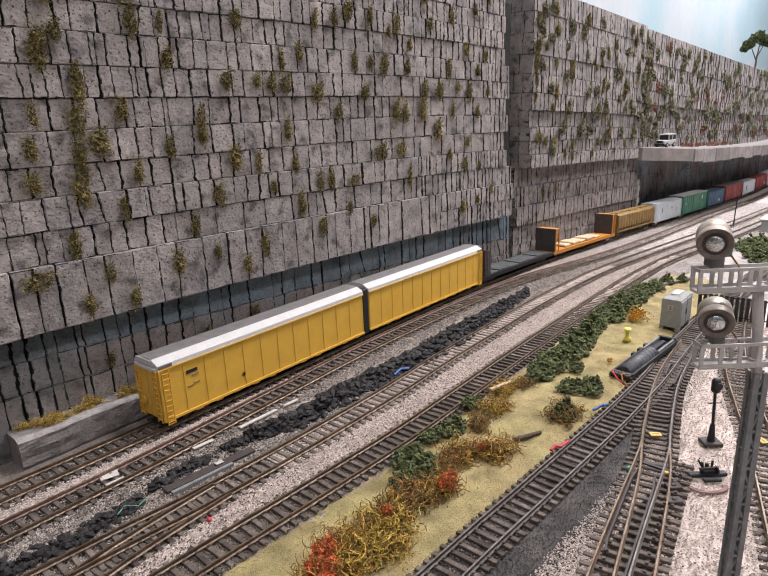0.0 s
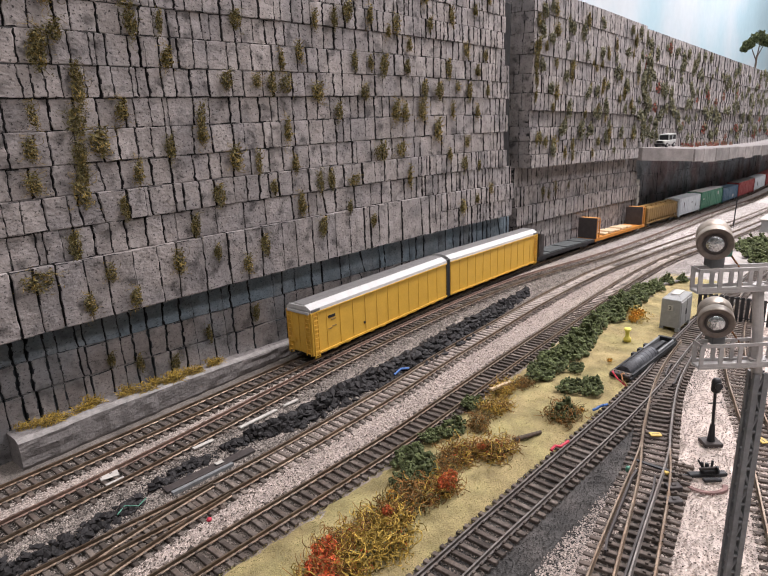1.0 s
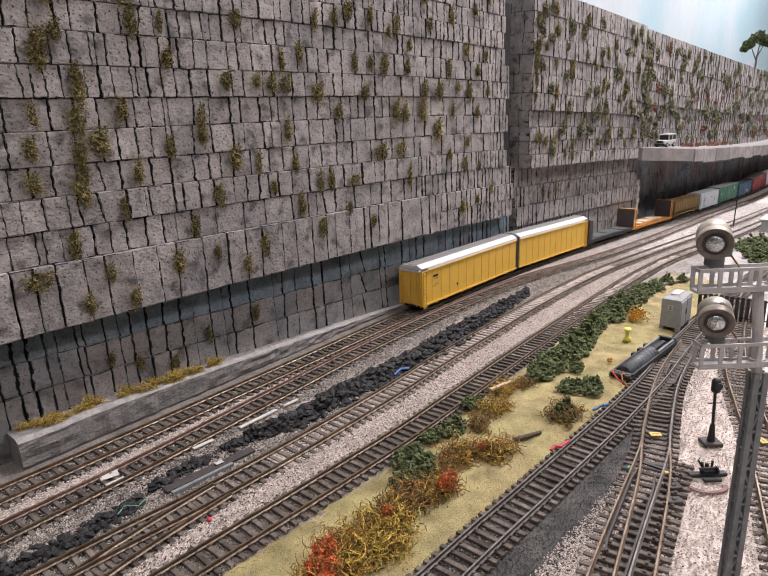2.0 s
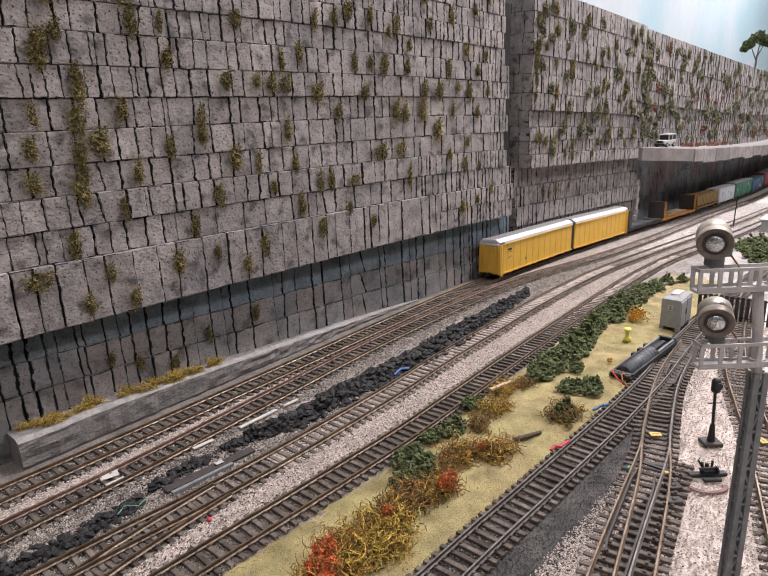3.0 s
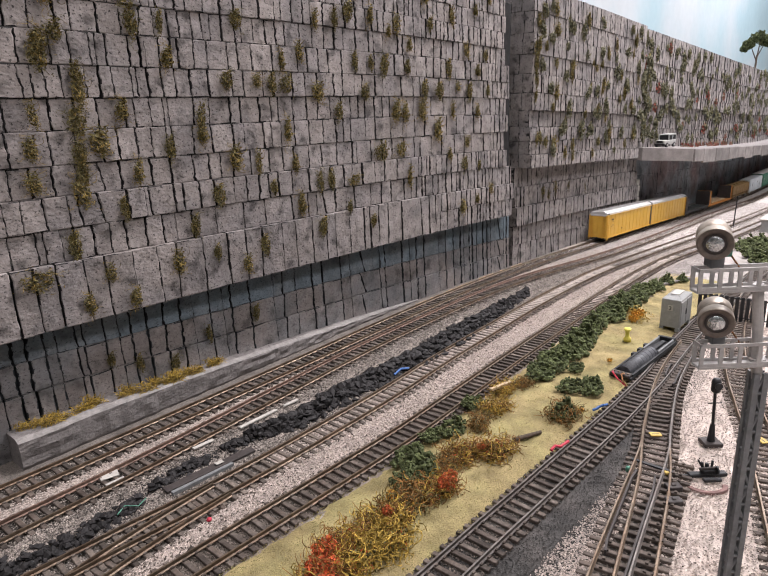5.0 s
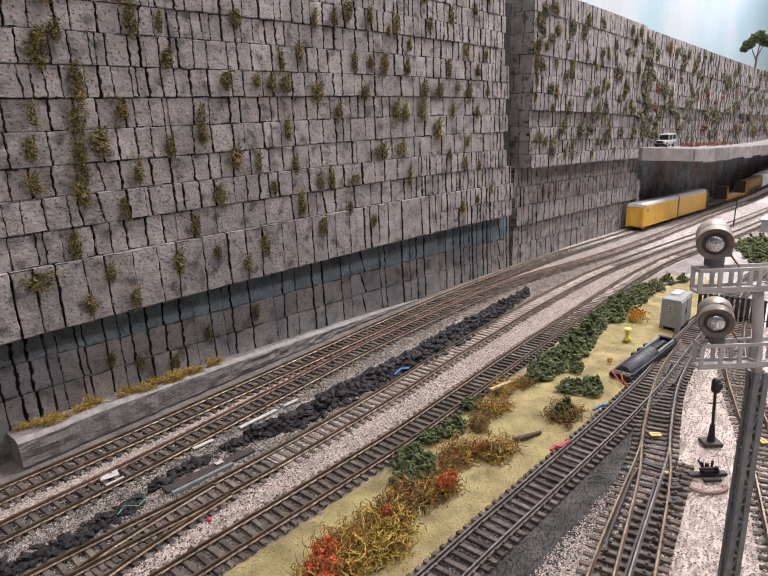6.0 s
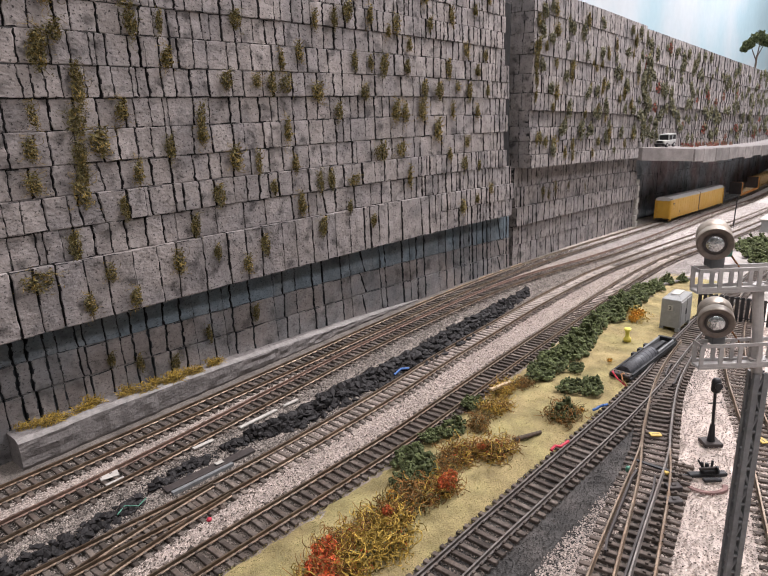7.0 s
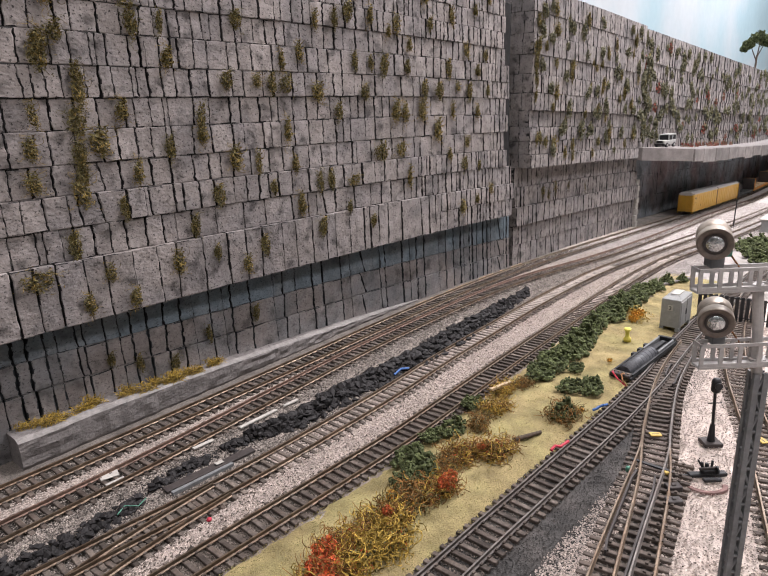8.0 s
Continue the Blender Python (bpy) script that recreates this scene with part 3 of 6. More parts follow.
def all_tracks():
    railway_track("back", "model track with brass rails along the stone wall", seed=1)
    railway_track("second", "model track with one rusty rail in grey ballast", (RAIL_RUST, RAIL), seed=2)
    railway_track("third", "weathered model track beside the coal heap", seed=3, timber=SLEEPER_PALE)
    railway_track("spur", "model track diverging through weathered points", seed=4, drop=-0.0004)
    railway_track("main", "dark model track between white ballast and grass", seed=5)
    railway_track("yard", "dark model track on black cinder beside the grass", (RAIL_STEEL, RAIL_STEEL), seed=6)
    points = railway_track("turnout", "model points with brass rails on dark sleepers", (RAIL, RAIL_STEEL), seed=7)
    guard_rail(points, "turnout", 0.385, 0.425, 0.0058)
    guard_rail(points, "turnout", 0.40, 0.43, -0.0040, "frog")
    guard_rail(points, "turnout", 0.10, 0.235, 0.0070, "point_blade")
    guard_rail(points, "turnout", 0.15, 0.235, -0.0066, "point_blade")
    part("throw_bar", boxes([(-0.0012, 0.0012, -0.013, 0.013, 0, 0.0008)]), BLACK, points).matrix_basis = Matrix.Translation(at(0.25, 0.350, 0.0026)) @ pose(0, 0, 0, 0, 0, HEADING)
    railway_track("branch", "diverging model track of the points", seed=8, drop=-0.0004)
    railway_track("side", "model track behind the signal mast", seed=9)


BACK, SECOND, THIRD, SPUR = (line(TRACKS[k]) for k in ("back", "second", "third", "spur"))

DUST = line([(0.6, 0.0012), (0.8, 0.0019), (1.0, 0.0027), (1.25, 0.0031), (3.1, 0.0031)])


def ground_strips():
    e = lambda key, off: (lambda u, f=line(TRACKS[key]): f(u) + off)
    U0 = -0.2
    ribbon("ballast_back", U0, 0.84, lambda u: 0.0, lambda u: BACK(u) + 0.0125, 0.0007, GREY_BALLAST, "grey ballast under the back track", "ballast")
    ribbon("ballast_wall_foot", 0.838, 3.0, lambda u: 0.0, lambda u: BACK(u) - 0.0125, 0.0010, GREY_BALLAST, "dark gravel along the foot of the far wall", "ballast")
    ribbon("ballast_back_far", 0.838, 3.0, lambda u: BACK(u) - 0.0130, lambda u: BACK(u) + 0.0125, DUST, FAR_BALLAST, "pale dusty ballast filling the far back track", "ballast")
    ribbon("cork_edge", 0.43, 0.70, lambda u: BACK(u) - 0.0175, lambda u: BACK(u) - 0.0148, 0.0026, CORK, "tan cork edge between the wall and the back track", "edging", cross=6)
    ribbon("ballast_gap", U0, 0.9, lambda u: BACK(u) + 0.0125, lambda u: max(SECOND(u) - 0.0115, BACK(u) + 0.0135), 0.0012, WHITE_BALLAST, "narrow strip of pinkish ballast between two tracks", "ballast", cross=6)
    ribbon("ballast_gap_far", 0.899, 3.0, lambda u: BACK(u) + 0.0125, lambda u: max(SECOND(u) - 0.0115, BACK(u) + 0.0135), 0.0011, FAR_BALLAST, "grey strip of ballast between two far tracks", "ballast", cross=6)
    ribbon("ballast_second", U0, 0.78, e("second", -0.0115), e("second", 0.016), 0.0006, GREY_BALLAST, "grey ballast under the rusty track", "ballast")
    ribbon("ballast_bank", U0, 0.78, e("second", 0.014), e("third", -0.012), 0.0020, GREY_BALLAST, "grey ballast bank between tracks", "ballast", cross=16)
    ribbon("ballast_third_far", 0.138, 0.78, e("third", -0.013), e("third", 0.012), line([(0.1, 0.0008), (0.3, 0.0020), (0.55, 0.0027), (0.9, 0.0028)]), WHITE_BALLAST, "pale ballast filling the weathered track", "ballast")
    ribbon("ballast_third", U0, 0.14, e("third", -0.013), lambda u: max(THIRD(u) + 0.012, SPUR(u) + 0.0135 if u < 0.06 else 0.0), 0.0006, GREY_BALLAST, "grey ballast under the weathered track", "ballast")
    ribbon("ballast_beyond", 0.775, 3.0, e("second", -0.0115), e("third", 0.012), DUST, FAR_BALLAST, "pale ballast under the far tracks", "ballast", cross=20)
    ribbon("ballast_far_main", 0.93, 3.0, e("main", -0.0115), e("main", 0.0165), DUST, FAR_BALLAST, "pale ballast under the far main track", "ballast")
    ribbon("ballast_white", U0, 1.1, lambda u: max(THIRD(u) + 0.011, SPUR(u) + 0.0125 if u < 0.06 else 0.0), e("main", -0.0105), 0.0016, WHITE_BALLAST, "pinkish white fine ballast between tracks", "ballast", cross=12)
    ribbon("ballast_white_far", 1.099, 3.0, lambda u: max(THIRD(u) + 0.011, SPUR(u) + 0.0125 if u < 0.06 else 0.0), e("main", -0.0105), 0.0015, FAR_BALLAST, "pale grey fine ballast between far tracks", "ballast", cross=12)
    ribbon("ballast_main", U0, 0.42, e("main", -0.0115), e("main", 0.0165), 0.0004, BROWN_BALLAST, "dark ballast under the main track", "ballast")
    ribbon("ballast_main_pale", 0.418, 0.935, e("main", -0.0115), e("main", 0.0165), line([(0.4, 0.0012), (0.65, 0.0023), (0.95, 0.0027)]), WHITE_BALLAST, "pale ballast between the sleepers of the main track", "ballast")
    ribbon("grass", U0, 0.80, e("main", 0.0148), e("yard", -0.013), 0.003, TURF, "tan and green turf strip between tracks", "grass", rough=0.002, cross=24)
    ribbon("ballast_far", 0.62, 3.0, e("main", 0.016), lambda u: 0.235 + 0.03 * (u - 0.6) if u > 0.79 else 0.2 + 0.03 * (u - 0.62), 0.0022, FAR_BALLAST, "white ballast beyond the grass", "ballast", cross=12)
    ribbon("ballast_yard", U0, 0.62, e("yard", -0.0155), line([(-0.2, 0.346), (0.1, 0.347), (0.22, 0.340), (0.30, 0.333), (0.42, 0.318), (0.7, 0.318)]), 0.0006, CINDER, "black cinder beside the yard track", "ballast", cross=14)
    ribbon("ballast_points", U0, 0.50, line([(-0.2, 0.345), (0.1, 0.346), (0.22, 0.339), (0.30, 0.332), (0.42, 0.317), (0.5, 0.314)]), line([(-0.2, 0.45), (0.143, 0.388), (0.26, 0.361), (0.344, 0.339), (0.447, 0.322), (0.5, 0.318)]), 0.0005, CINDER, "dark ballast under the points", "ballast", cross=12)
    ribbon("ballast_right", U0, 0.75, line([(-0.2, 0.449), (0.143, 0.387), (0.26, 0.360), (0.344, 0.338), (0.447, 0.321), (0.5, 0.317), (0.75, 0.305)]), lambda u: 0.62, 0.0012, WHITE_BALLAST, "white fine ballast round the points", "ballast", cross=30)


# ---- loose stone ----
def stones(name, label, category, count, place, size, mat, seed, flat=0.7, chunky=False):
    """Thousands of small angular stones; place(rng) gives u, v, z."""
    rng = np.random.default_rng(seed)
    pr = random.Random(seed)
    octa = np.array(((1, 0, 0), (-1, 0, 0), (0, 1, 0), (0, -1, 0), (0, 0, 1), (0, 0, -1)), float)
    tri = np.array(((0, 2, 4), (2, 1, 4), (1, 3, 4), (3, 0, 4), (2, 0, 5), (1, 2, 5), (3, 1, 5), (0, 3, 5)))
    if chunky:
        g = bmesh.new()
        bmesh.ops.create_icosphere(g, subdivisions=1, radius=1.0)
        octa = np.array([tuple(vtx.co) for vtx in g.verts])
        tri = np.array([[vtx.index for vtx in f.verts] for f in g.faces])
        g.free()
    nv = len(octa)
    centres = np.array([tuple(at(*place(pr))) for _ in range(count)])
    sizes = rng.uniform(size[0], size[1], count)
    shape = octa[None] * rng.uniform(0.7, 1.2, (count, nv, 1)) + rng.uniform(-0.25, 0.25, (count, nv, 3))
    ang = rng.uniform(0, 6.283, count)
    c, s = np.cos(ang)[:, None], np.sin(ang)[:, None]
    x, y = shape[:, :, 0] * c - shape[:, :, 1] * s, shape[:, :, 0] * s + shape[:, :, 1] * c
    pts = np.stack((x, y, shape[:, :, 2] * flat), 2) * sizes[:, None, None] + centres[:, None]
    faces = (tri[None] + (np.arange(count) * nv)[:, None, None]).reshape(-1, 3)
    me = bpy.data.meshes.new(name)
    me.vertices.add(count * nv)
    me.vertices.foreach_set("co", pts.reshape(-1))
    me.loops.add(len(faces) * 3)
    me.loops.foreach_set("vertex_index", faces.reshape(-1).astype(np.int32))
    me.polygons.add(len(faces))
    me.polygons.foreach_set("loop_start", np.arange(0, len(faces) * 3, 3, dtype=np.int32))
    me.update(calc_edges=True)
    me.shade_flat()
    me.materials.append(mat)
    return tagged(new(name, me), label, category, kind="stuff")


def nearer(rng, u0, u1):
    """A distance along the tracks, denser towards the near end."""
    return u0 + (u1 - u0) * rng.random() ** 1.5


TURF_BITS = material("mixed_turf_flock", (0.265, 0.212, 0.09), 1.0, vary=0.3, scale=60, per_piece=0.3, bump=0.0, second=(0.21, 0.20, 0.08), amount=0.8)


def all_stones():
    T = {k: line(p) for k, p in TRACKS.items()}
    band = lambda u0, u1, a, b, z: (lambda r: (lambda u: (u, a(u) + (b(u) - a(u)) * r.random(), z))(nearer(r, u0, u1)))
    third, second, main, yard = T["third"], T["second"], T["main"], T["yard"]
    stones("gravel", "pinkish white gravel between two tracks", "gravel", 42000, band(-0.09, 1.1, lambda u: max(third(u) + 0.0125, SPUR(u) + 0.0135 if u < 0.06 else 0.0), lambda u: main(u) - 0.0105, 0.0014), (0.0004, 0.0008), WHITE_BALLAST, 1)
    stones("gravel", "grey gravel bank beside the coal", "gravel", 50000, band(-0.11, 0.95, lambda u: second(u) + 0.0125, lambda u: third(u) - 0.0115, 0.0016), (0.0004, 0.0010), GREY_BALLAST, 2)
    stones("gravel", "fine gravel between the back tracks", "gravel", 14000, band(-0.1, 0.9, lambda u: BACK(u) + 0.0125, lambda u: max(second(u) - 0.0115, BACK(u) + 0.0135), 0.0011), (0.0004, 0.0007), WHITE_BALLAST, 3)
    stones("gravel", "pale gravel among weathered sleepers", "gravel", 15000, band(0.1, 0.8, lambda u: third(u) - 0.014, lambda u: third(u) + 0.013, 0.0013), (0.0004, 0.0008), WHITE_BALLAST, 22)
    for key, seed, end in (("back", 4, 0.9), ("second", 5, 0.9), ("third", 6, 0.15)):
        stones("gravel", "grey gravel between the sleepers", "gravel", 15000 if end > 0.5 else 5000, band(-0.1, end, lambda u, f=T[key]: f(u) - 0.014, lambda u, f=T[key]: f(u) + 0.014, 0.0009), (0.0003, 0.0007), GREY_BALLAST, seed)
    stones("gravel", "white gravel round the points", "gravel", 42000, band(0.02, 0.62, line([(-0.2, 0.449), (0.143, 0.387), (0.26, 0.360), (0.344, 0.338), (0.447, 0.321), (0.75, 0.305)]), lambda u: 0.52 - 0.15 * u, 0.0013), (0.0004, 0.0008), WHITE_BALLAST, 7)
    stones("gravel", "white gravel beyond the grass", "gravel", 14000, band(0.62, 1.7, lambda u: main(u) + 0.016, lambda u: main(u) + 0.05, 0.0020), (0.0005, 0.0010), FAR_BALLAST, 8)
    stones("gravel", "pale gravel among the far tracks", "gravel", 42000, lambda r: (lambda u: (u, BACK(u) - 0.012 + (main(u) - BACK(u)) * r.random(), DUST(u) - 0.0004))(0.6 + 1.3 * r.random()), (0.0005, 0.0010), FAR_BALLAST, 14)
    stones("gravel", "pale grit scattered along the cinder", "gravel", 15000, lambda r: (lambda u: (u, yard(u) + 0.030 + 0.021 * r.random() ** 0.6, 0.0010))(nearer(r, 0.0, 0.3)), (0.0003, 0.0007), WHITE_BALLAST, 9)
    for key, seed, mm in (("main", 16, BROWN_BALLAST), ("yard", 17, BROWN_BALLAST), ("turnout", 18, BROWN_BALLAST)):
        stones("gravel", "brown gravel between dark sleepers", "gravel", 13000, band(-0.05, 0.44 if key == "main" else 0.5, lambda u, f=T[key]: f(u) - 0.014, lambda u, f=T[key]: f(u) + 0.0145, 0.0007), (0.0003, 0.0007), mm, seed)
    stones("gravel", "dark specks over the white gravel", "gravel", 2200, band(-0.05, 0.9, lambda u: max(third(u) + 0.0125, SPUR(u) + 0.0135 if u < 0.06 else 0.0), lambda u: main(u) - 0.0105, 0.0019), (0.0004, 0.0008), BROWN_BALLAST, 19)
    stones("gravel", "dark specks round the points", "gravel", 1800, band(0.05, 0.5, lambda u: 0.40 - 0.19 * u, lambda u: 0.50 - 0.15 * u, 0.0018), (0.0004, 0.0007), BROWN_BALLAST, 20)
    stones("gravel", "black cinder between yard sleepers", "gravel", 16000, band(0.0, 0.6, lambda u: yard(u) - 0.015, lambda u: yard(u) + 0.035, 0.0007), (0.0003, 0.0006), CINDER, 10)
    stones("scatter", "coarse turf scatter on the grass strip", "grass", 20000, band(0.0, 0.78, lambda u: main(u) + 0.016, lambda u: yard(u) - 0.012, 0.0026), (0.0002, 0.00045), TURF_BITS, 11)

    heap = line([(-0.12, 0.116), (-0.06, 0.124), (-0.024, 0.1275), (0.013, 0.124), (0.034, 0.1165), (0.0765, 0.1135), (0.112, 0.1165), (0.141, 0.124), (0.184, 0.120), (0.227, 0.1195), (0.287, 0.1215), (0.38, 0.114), (0.512, 0.101), (0.56, 0.098)])
    reach = line([(-0.12, 0.010), (-0.03, 0.009), (0.01, 0.006), (0.08, 0.006), (0.13, 0.007), (0.18, 0.0125), (0.38, 0.0145), (0.45, 0.011), (0.55, 0.003)])

    def coal(u0, u1, rise):
        def place(r):
            u = r.uniform(u0, u1)
            while noise.noise((u * 55, 4.0, 0)) < -0.28 and u < 0.2:
                u = r.uniform(u0, u1)
            q = r.gauss(0, 0.5)
            return u, heap(u) + reach(u) * max(-1.2, min(1.2, q)), 0.0018 + rise * max(0.0, 1 - abs(q)) * r.random()
        return place
    stones("coal_heap", "long heap of black coal lumps beside the track", "coal", 2000, coal(0.11, 0.55, 0.0085), (0.0014, 0.0044), COAL, 12, flat=0.8, chunky=True)
    stones("coal_heap", "scattered black coal lumps on grey gravel", "coal", 460, coal(-0.12, 0.11, 0.004), (0.0009, 0.0034), COAL, 13, flat=0.8, chunky=True)
    stones("gravel", "fine coal dust spilled round the heap", "gravel", 5000, lambda r: (lambda u: (u, heap(u) + reach(u) * r.gauss(0, 0.8), 0.0019))(r.uniform(-0.12, 0.5)), (0.0004, 0.0009), COAL, 21)


# ---- plants ----
MOSS_YELLOW = material("yellow_moss", (0.235, 0.17, 0.055), 1.0, vary=0.3, scale=200, per_piece=0.5, bump=0.0)
OLIVE = material("olive_moss", (0.125, 0.107, 0.045), 1.0, vary=0.35, scale=200, per_piece=0.6, bump=0.0)
LEAF_GREEN = material("dark_green_foam", (0.072, 0.086, 0.036), 1.0, vary=0.4, scale=200, per_piece=0.55, bump=0.4)
STRAW = material("straw_yellow_fibre", (0.35, 0.24, 0.05), 0.9, vary=0.3, scale=120, per_piece=0.5, bump=0.0)
RUSSET = material("russet_fibre", (0.20, 0.10, 0.03), 0.9, vary=0.3, scale=120, per_piece=0.5, bump=0.0)
RED_LEAF = material("red_autumn_leaf", (0.45, 0.095, 0.035), 0.9, vary=0.3, scale=120, per_piece=0.5, bump=0.0)
ORANGE_LEAF = material("orange_autumn_leaf", (0.52, 0.25, 0.035), 0.9, vary=0.3, scale=120, per_piece=0.5, bump=0.0)
CRIMSON = material("crimson_moss", (0.27, 0.075, 0.06), 1.0, vary=0.3, scale=150, per_piece=0.5, bump=0.0)
# green of the far plants, greyed to put distance haze into the colour
FAR_GREEN = material("hazed_green_moss", (0.17, 0.168, 0.115), 1.0, vary=0.35, scale=150, per_piece=0.5, bump=0.0)
BARK = material("bark", (0.08, 0.06, 0.045), 0.95, vary=0.3, scale=100)


def flakes(rng, count, spread, size):
    """Small crumpled leaf flakes inside an ellipsoid, as vertices and faces."""
    vs, fs = [], []
    for _ in range(count):
        while True:
            p = Vector((rng.uniform(-1, 1), rng.uniform(-1, 1), rng.uniform(-1, 1)))
            if 0.15 < p.length < 1 * (0.75 + 0.35 * noise.noise(p * 2.2)):
                break
        c = Vector((p.x * spread[0], p.y * spread[1], p.z * spread[2]))
        a, b = Vector((rng.gauss(0, 1), rng.gauss(0, 1), rng.gauss(0, 1))).normalized(), Vector((rng.gauss(0, 1), rng.gauss(0, 1), rng.gauss(0, 1))).normalized()
        k = size * rng.uniform(0.5, 1.3)
        n0 = len(vs)
        vs += [c - a * k, c + b * k * 0.6, c + a * k, c - b * k * 0.5 + a.cross(b) * k * 0.5]
        fs += [(n0, n0 + 1, n0 + 2), (n0, n0 + 2, n0 + 3)]
    return vs, fs


def strands(rng, count, spread, length, width, droop=0.0):
    """Curling fibres, three-sided, from inside an ellipsoid."""
    vs, fs = [], []
    for _ in range(count):
        p = Vector([rng.uniform(-1, 1) * s for s in spread])
        d = Vector((rng.gauss(0, 1), rng.gauss(0, 1), rng.gauss(0, 0.7) - droop)).normalized()
        turn = Vector((rng.gauss(0, 1), rng.gauss(0, 1), rng.gauss(0, 1))) * 0.55
        n = 6
        step = length * rng.uniform(0.5, 1.3) / n
        prev = None
        for k in range(n + 1):
            s = d.orthogonal().normalized()
            t = d.cross(s)
            w = width * (1 - 0.5 * k / n)
            ring = []
            for q in range(3):
                an = q * 2.094
                vs.append(p + (s * math.cos(an) + t * math.sin(an)) * w)
                ring.append(len(vs) - 1)
            if prev:
                for q in range(3):
                    fs.append((prev[q], prev[(q + 1) % 3], ring[(q + 1) % 3], ring[q]))
            prev = ring
            p = p + d * step
            d = (d + d.cross(turn) * 0.6 + Vector((rng.gauss(0, 1), rng.gauss(0, 1), rng.gauss(0, 1))) * 0.15).normalized()
            edge = max(abs(p[i]) / (spread[i] * 1.5) for i in range(3))
            if edge > 1:
                d = (d - p.normalized() * 0.9).normalized()
    return vs, fs


def mesh_of(name, pieces):
    """One mesh from (vertices, faces, material) pieces."""
    me = bpy.data.meshes.new(name)
    vs, fs, mi, mats = [], [], [], []
    for v, f, m in pieces:
        n0 = len(vs)
        if m not in mats:
            mats.append(m)
        vs += [tuple(p) for p in v]
        fs += [tuple(i + n0 for i in q) for q in f]
        mi += [mats.index(m)] * len(f)
    me.from_pydata(vs, [], fs)
    for m in mats:
        me.materials.append(m)
    me.polygons.foreach_set("material_index", mi)
    me.update()
    me.shade_flat()
    return me


NEAR_TUFTS = [(0.052, 0.279), (0.05, 0.269), (0.063, 0.285), (0.116, 0.295), (0.138, 0.295), (0.072, 0.259), (0.072, 0.247), (0.04, 0.232), (0.1, 0.234), (0.035, 0.211), (0.033, 0.189), (0.068, 0.227), (0.066, 0.207), (0.081, 0.213), (0.063, 0.181), (0.134, 0.206), (0.106, 0.19), (0.164, 0.228), (0.164, 0.214), (0.091, 0.165), (0.193, 0.194), (0.216, 0.188), (0.173, 0.165), (0.147, 0.143), (0.192, 0.256), (0.222, 0.256), (0.141, 0.271), (0.024, 0.125), (0.052, 0.144), (0.072, 0.121), (0.054, 0.101), (0.088, 0.098), (0.127, 0.118), (0.163, 0.119), (0.213, 0.116), (0.192, 0.103), (0.066, 0.195)]
MID_TUFTS = [(0.344, 0.276), (0.272, 0.281), (0.251, 0.273), (0.389, 0.274), (0.367, 0.275), (0.426, 0.273), (0.254, 0.254), (0.238, 0.254), (0.292, 0.247), (0.357, 0.247), (0.457, 0.251), (0.504, 0.275), (0.566, 0.275), (0.584, 0.294), (0.522, 0.255), (0.548, 0.25), (0.485, 0.25), (0.59, 0.252), (0.318, 0.229), (0.406, 0.228), (0.421, 0.226), (0.452, 0.228), (0.511, 0.228), (0.566, 0.226), (0.481, 0.206), (0.252, 0.214), (0.379, 0.187), (0.412, 0.187), (0.504, 0.176), (0.542, 0.19), (0.535, 0.163), (0.569, 0.159), (0.425, 0.157), (0.335, 0.161), (0.286, 0.164), (0.302, 0.165), (0.258, 0.183), (0.23, 0.165), (0.262, 0.146), (0.323, 0.135), (0.358, 0.116), (0.285, 0.121), (0.595, 0.126), (0.562, 0.116), (0.529, 0.109), (0.431, 0.296)]
FAR_TUFTS = [(0.704, 0.347), (0.715, 0.337), (0.718, 0.361), (0.756, 0.368), (0.762, 0.341), (0.802, 0.355), (0.852, 0.349), (0.700, 0.29), (0.718, 0.291), (0.765, 0.256), (0.818, 0.298), (0.907, 0.3), (0.867, 0.314), (0.94, 0.276), (0.922, 0.236), (0.998, 0.298), (1.044, 0.334), (1.116, 0.336), (1.138, 0.303), (1.099, 0.2), (1.177, 0.2), (0.859, 0.199), (0.734, 0.184), (0.762, 0.18), (0.929, 0.181), (0.976, 0.199), (0.801, 0.166), (1.1, 0.373), (1.164, 0.325), (0.926, 0.37), (0.70, 0.31), (0.70, 0.27)]


